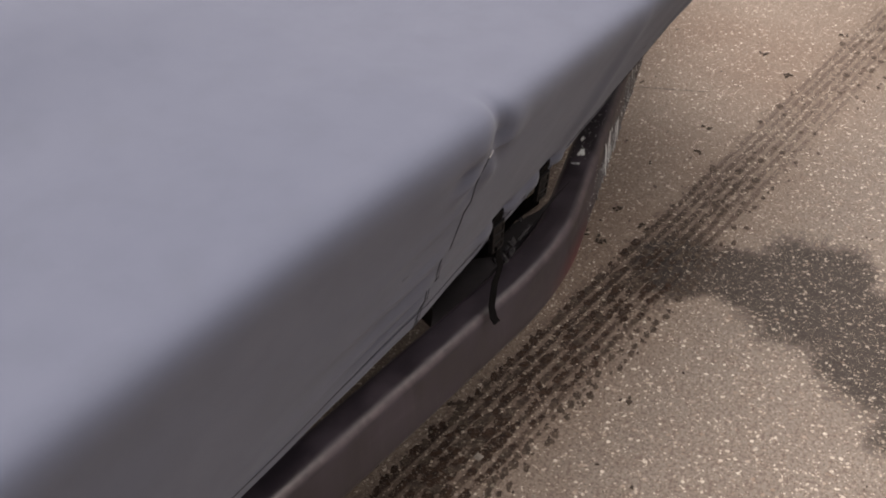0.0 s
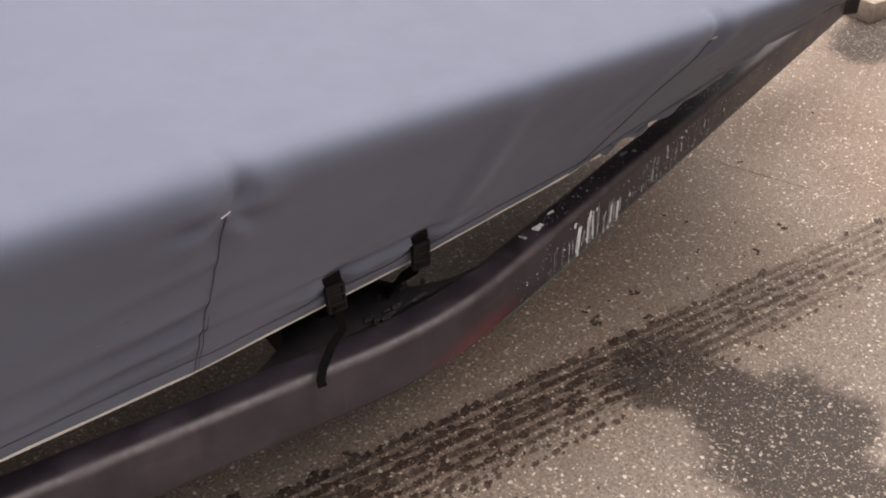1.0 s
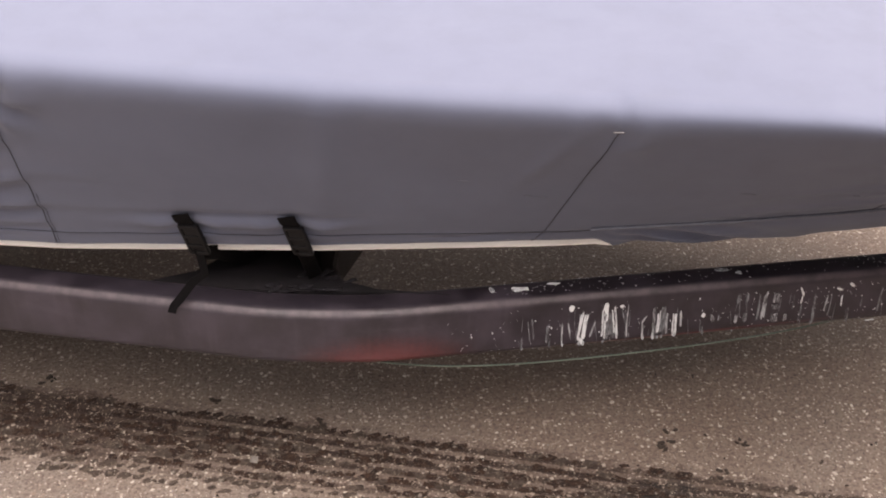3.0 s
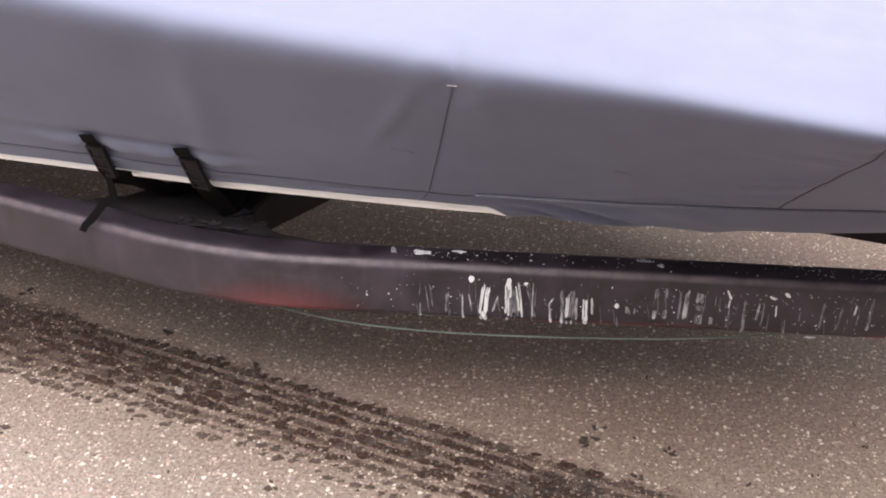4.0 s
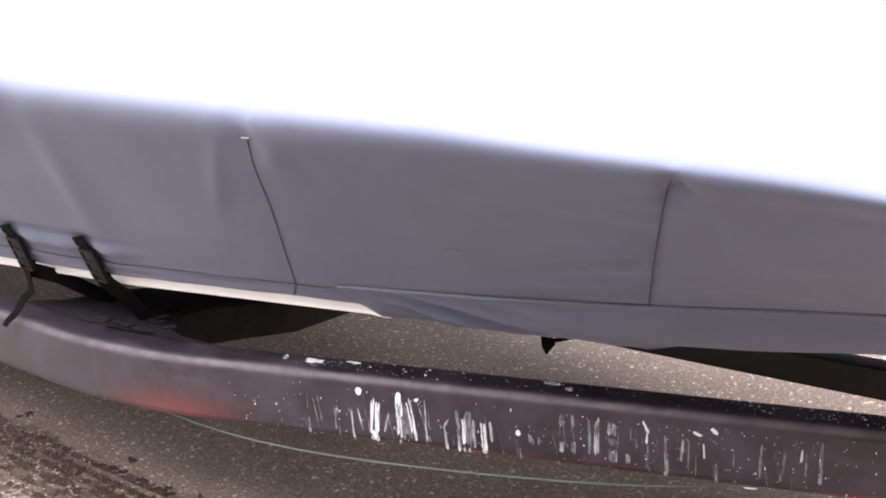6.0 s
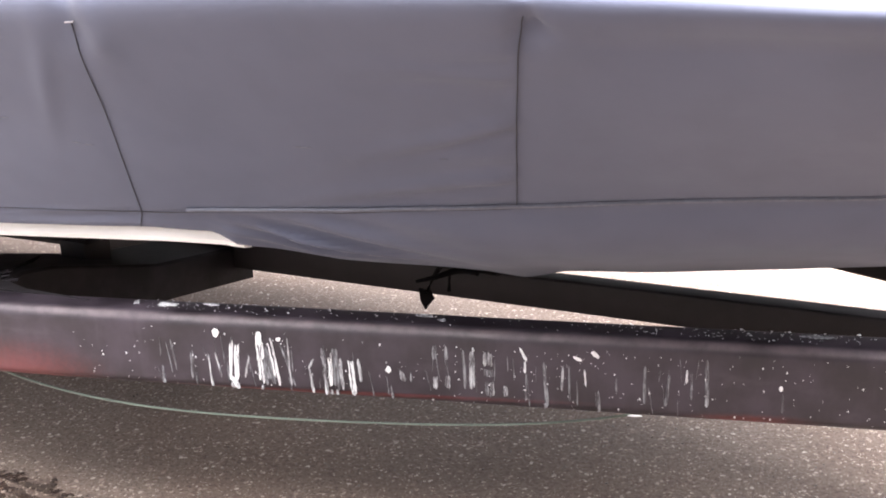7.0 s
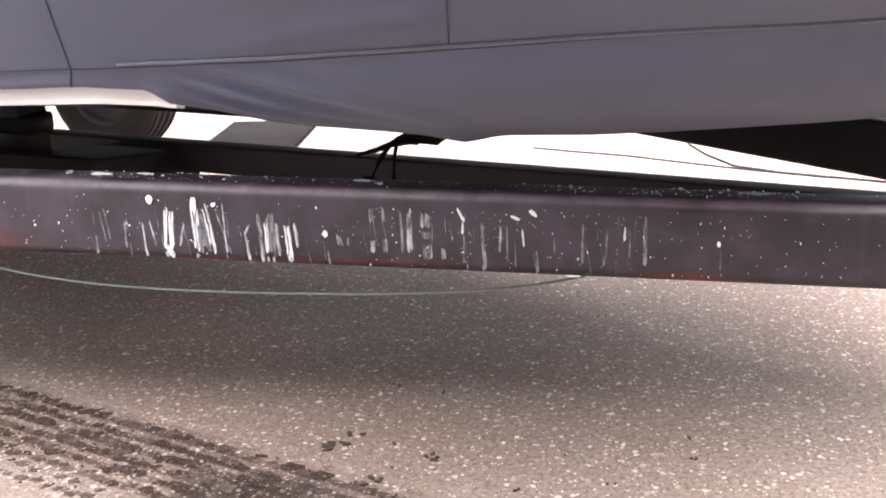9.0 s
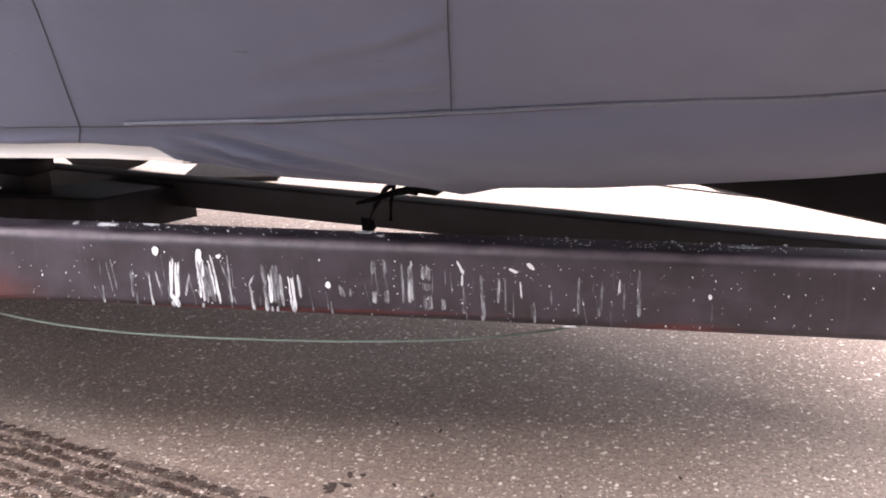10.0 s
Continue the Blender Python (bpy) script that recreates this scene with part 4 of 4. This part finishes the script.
# ---- behind the boat ----
wheel = thing("spare_wheel", "black grooved tyre on a dull grey rim standing on the ground", "wheel")
add_wheel(wheel, (-1.19, 2.30, 0.274), TURN, 0.275)
# thin dark panel laid over a four-sided dark patch of ground
board = thing("board", "dark brown flat panel lying on the bright ground", "board")
bm = bmesh.new()
add_box(bm, Matrix.Translation((-0.69, 2.46, 0.010)) @ Matrix.Rotation(radians(5), 4, "Z"), (0.36, 0.62, 0.019), 0.003)
part("panel", bm, DARK_PANEL, board)
for line, radius in (([(0.39, 2.33), (0.53, 2.27), (0.73, 2.2), (0.92, 2.1), (1.1, 2.01), (1.31, 1.92), (1.53, 1.85)], 0.0028),
                     ([(0.93, 2.53), (0.95, 2.37), (1.0, 2.21), (1.08, 2.05), (1.22, 1.96), (1.35, 1.91), (1.53, 1.84)], 0.0036)):
    cable = thing("cable", "thin dark cable lying loose on the ground", "cable")
    part("lead", add_tube(bmesh.new(), [(x, y, radius) for x, y in line], radius, 6), CABLE, cable)

# ---- tyre track of damp mud ----
TRACK_ANGLE = math.atan(-0.385)
TRACK_U, TRACK_V = Vector((math.cos(TRACK_ANGLE), math.sin(TRACK_ANGLE), 0)), Vector((-math.sin(TRACK_ANGLE), math.cos(TRACK_ANGLE), 0))
TRACK_O = Vector((0, -0.085, 0))
bm = bmesh.new()
rnd = random.Random(11)
seed = 0
# rows across the tread: offset, spacing, lug length and width, how whole the print is
ROWS = ((-0.112, 0.031, 0.0105, 0.0080, 0.85), (-0.084, 0.031, 0.0110, 0.0080, 0.90), (-0.054, 0.029, 0.0125, 0.0095, 0.93), (-0.020, 0.026, 0.0150, 0.0125, 0.97),
        (0.012, 0.025, 0.0155, 0.0130, 0.97), (0.046, 0.026, 0.0150, 0.0125, 0.97), (0.078, 0.030, 0.0120, 0.0090, 0.75), (0.115, 0.033, 0.0150, 0.0105, 0.95))
for row, (v0, gap, lu, lv, whole) in enumerate(ROWS):
    u = -2.6 + 0.012 * (row % 2)
    while u < 2.4:
        u += gap * rnd.uniform(0.88, 1.15)
        strong = whole * (0.9 + 0.35 * noise.noise((u * 4, row * 0.8, 2))) if u < 0.15 else max(0.10, whole - 1.1 * (u - 0.15))
        if rnd.random() > strong:
            continue
        seed += 1
        c = TRACK_O + TRACK_U * u + TRACK_V * (v0 + rnd.gauss(0, 0.0038))
        a = rnd.uniform(-0.2, 0.2) + (0.45 if row in (0, 1, 7) else 0.0)
        d0, d1 = TRACK_U * math.cos(a) + TRACK_V * math.sin(a), TRACK_V * math.cos(a) - TRACK_U * math.sin(a)
        size = rnd.uniform(0.55, 1.18) * (1.15 if u < -0.6 else 1.0 if u < 0.3 else 0.78)
        first = len(bm.faces)
        add_blob(bm, c + Vector((0, 0, 0.0006)), d0, d1, lu * size * 1.2, lv * size, 11, 0.42, rnd.uniform(0.0001, 0.0006), seed)
        for q in (-1, 1):
            # ragged clods run together at the ends of each lug
            p = c + d0 * (q * lu * size * rnd.uniform(0.5, 1.2)) + d1 * (lv * rnd.gauss(0, 0.45))
            add_blob(bm, p + Vector((0, 0, 0.0005)), d0, d1, lu * size * rnd.uniform(0.2, 0.45), lv * size * rnd.uniform(0.25, 0.6), 9, 0.45, rnd.uniform(0.0001, 0.0005), seed + 5000 * (q + 2))
        if row < 2 or u > 0.25 or rnd.random() < 0.25:
            bm.faces.ensure_lookup_table()
            for f in bm.faces[first:]:
                f.material_index = 1
        for q in range(rnd.choice((0, 1, 1, 2))):
            seed += 1
            p = c + TRACK_U * rnd.gauss(0, 0.014) + TRACK_V * rnd.gauss(0, 0.010)
            r = rnd.uniform(0.0010, 0.0040)
            add_blob(bm, p + Vector((0, 0, 0.0010)), TRACK_U, TRACK_V, r, r * 0.8, 6, 0.35, rnd.uniform(0.0005, 0.0012), seed)
track = new("tyre_track", mesh_of(bm, "tyre_track"))
track.data.materials.append(MUD)
track.data.materials.append(THIN_MUD)
tagged(track, "dark damp mud tyre track pressed on the asphalt", "tyre track", kind="stuff")
# crumbs and dead leaves
bm = bmesh.new()
spots = [(1.63, -0.35), (1.46, -0.45), (1.855, -0.64), (0.83, -0.19), (1.0, -0.20), (-0.905, -0.257), (-1.03, 0.01), (-0.416, -0.137), (0.278, 0.084), (0.349, -0.077), (-0.517, 0.255), (0.424, 0.021), (-1.15, 0.537),
         (0.25, 0.04), (-0.75, 0.38), (-0.95, -0.33)]
spots += [(rnd.uniform(-1.8, 2.0), rnd.gauss(-0.25, 0.35)) for _ in range(60)]
for n, (x, y) in enumerate(spots):
    big = 1.0 if n < 16 else rnd.uniform(0.25, 0.6)
    for q in range(5 if n < 16 else 2):
        seed += 1
        a = rnd.uniform(0, 6.3)
        r = rnd.uniform(0.004, 0.010) * big
        p = Vector((x + rnd.gauss(0, 0.010 * big), y + rnd.gauss(0, 0.008 * big), 0.0015))
        add_blob(bm, p, Vector((math.cos(a), math.sin(a), 0.1)), Vector((-math.sin(a), math.cos(a), 0.05)), r, r * 0.5, 8, 0.4, 0.002, seed)
leaves = new("dead_leaves", mesh_of(bm, "dead_leaves"))
leaves.data.materials.append(LEAF)
tagged(leaves, "small dark dead leaves and mud crumbs on the asphalt", "leaves", kind="stuff")
# loose chips of pale stone
bm = bmesh.new()
for n in range(2600):
    x, y = rnd.uniform(-1.9, 1.9), rnd.uniform(-1.1, 1.0)
    r = rnd.uniform(0.0015, 0.0035) if n else 0.012
    if n == 0:
        x, y = -0.669, 0.158
    m = Matrix.Translation((x, y, r * 0.25)) @ Euler((rnd.uniform(-0.4, 0.4), rnd.uniform(-0.4, 0.4), rnd.uniform(0, 6.3))).to_matrix().to_4x4() @ Matrix.Diagonal((r * rnd.uniform(0.8, 1.5), r, r * 0.55, 1))
    vs = [bm.verts.new(m @ Vector(p)) for p in ((1, 0, 0), (-1, 0, 0), (0, 1, 0), (0, -1, 0), (0, 0, 1), (0, 0, -1))]
    for a, b in ((0, 2), (2, 1), (1, 3), (3, 0)):
        bm.faces.new((vs[a], vs[b], vs[4]))
        bm.faces.new((vs[b], vs[a], vs[5]))
chips = new("stone_chips", mesh_of(bm, "stone_chips"))
chips.data.materials.append(STONE)
tagged(chips, "loose pale stone chips scattered over the asphalt", "gravel", kind="stuff")

# ---- across the yard ----


def make_car(at, turn, label, trim=None):
    """A parked car seen from behind: shaped body, cabin, twin-bar chrome bumper, plate, lamps, wheels."""
    car = tagged(new("car"), label, "car")
    car.matrix_basis = Matrix.Translation(at) @ Matrix.Rotation(turn, 4, "Z")
    half, length = 0.80, 4.2
    prof = [(0.0, 0.42), (-0.02, 0.60), (0.02, 0.92), (0.12, 0.98), (0.75, 1.02), (1.15, 1.42), (2.35, 1.45), (2.95, 1.02), (4.0, 0.92), (4.15, 0.75), (4.2, 0.40), (3.9, 0.25), (0.3, 0.25)]
    bm = bmesh.new()
    rings = []
    for x, f in ((-half, 0.94), (-half * 0.96, 0.985), (-half * 0.7, 1.0), (0, 1.0), (half * 0.7, 1.0), (half * 0.96, 0.985), (half, 0.94)):
        rings.append([bm.verts.new((x * (0.80 if z > 1.1 else 1.0), length / 2 + (y - length / 2) * f, 0.25 + (z - 0.25) * (0.5 + 0.5 * f))) for y, z in prof])
    for r0, r1 in zip(rings, rings[1:]):
        for i in range(len(prof)):
            bm.faces.new((r0[i], r0[(i + 1) % len(prof)], r1[(i + 1) % len(prof)], r1[i]))
    bm.faces.new(rings[0])
    bm.faces.new(rings[-1][::-1])
    bmesh.ops.recalc_face_normals(bm, faces=bm.faces)
    part("body", bm, CAR_PAINT, car, "dark glossy paint", angle=25)
    bumper = part("bumper", add_beam(bmesh.new(), [(x, -0.09 + 0.10 * (abs(x) / half) ** 4, 0.545) for x in np.linspace(-half * 0.98, half * 0.98, 13)], 0.07, 0.05, 0.018, 4), trim or CHROME, car, "chrome bumper bar" if trim is None else "black bumper bar", angle=60)
    part("lower_bar", add_beam(bmesh.new(), [(x, -0.08 + 0.10 * (abs(x) / half) ** 4, 0.465) for x in np.linspace(-half * 0.97, half * 0.97, 13)], 0.06, 0.05, 0.018, 4), trim or CHROME, bumper, angle=60)
    bm = add_box(bmesh.new(), Matrix.Translation((-0.36, -0.135, 0.49)), (0.15, 0.006, 0.10), 0.002)
    plate = part("number_plate", bm, PLATE_WHITE, car, "white plate with a red band")
    part("band", add_box(bmesh.new(), Matrix.Translation((-0.36, -0.139, 0.522)), (0.14, 0.004, 0.022), 0.001), PLATE_RED, plate)
    for x in (-0.395, -0.365, -0.335):
        part("bar", add_box(bmesh.new(), Matrix.Translation((x, -0.139, 0.482)), (0.016, 0.003, 0.030), 0.0008), CAR_PAINT, plate)
    for x in (-0.62, 0.62):
        part("tail_lamp", add_box(bmesh.new(), Matrix.Translation((x, 0.0, 0.78)), (0.26, 0.06, 0.12), 0.015), PLATE_RED, car, "red tail lamp")
    part("rear_window", add_box(bmesh.new(), Matrix.Translation((0, 0.935, 1.215)) @ Matrix.Rotation(radians(45), 4, "X"), (1.15, 0.42, 0.012), 0.004), GLASS, car, "dark rear window")
    for y in (0.8, 3.35):
        for x in (-0.72, 0.72):
            wheel = new("wheel")
            wheel.parent = car
            add_wheel(wheel, (x, y, 0.30), math.pi / 2, 0.30, 0.19)
    return car


make_car((1.20, 8.3, 0), radians(-2), "dark parked car with a twin-bar chrome bumper")
make_car((2.33, 7.75, 0), radians(3), "dark parked car with black bumpers standing beside another", PLASTIC)
post = thing("post", "white painted post between the parked cars", "post")
bm = bmesh.new()
add_tube(bm, [(1.44, 7.95, 0), (1.44, 7.95, 0.62)], 0.022, 10)
part("pole", bm, WHITE_PAINT, post)
# grass verge with blades
bm = bmesh.new()
rnd = random.Random(3)
for n in range(9000):
    x, y, h = rnd.uniform(-7, 8), rnd.uniform(15.0, 26.0), rnd.uniform(0.08, 0.25)
    a = rnd.uniform(0, 6.3)
    d = Vector((math.cos(a), math.sin(a), 0)) * rnd.uniform(0.010, 0.022)
    p, tip = Vector((x, y, 0)), Vector((x + rnd.gauss(0, 0.04), y + rnd.gauss(0, 0.04), h))
    bm.faces.new([bm.verts.new(p - d), bm.verts.new(p + d), bm.verts.new(tip)])
verge = new("grass_verge", mesh_of(bm, "grass_verge"))
verge.data.materials.append(GRASS)
tagged(verge, "rough green grass verge beyond the yard", "grass", kind="stuff")
bm = bmesh.new()
add_box(bm, Matrix.Translation((0, 21.0, -0.045)), (80, 13, 0.10))
turf = new("lawn", mesh_of(bm, "lawn"))
turf.data.materials.append(GRASS)
tagged(turf, "strip of green lawn beyond the yard", "lawn", kind="structure")
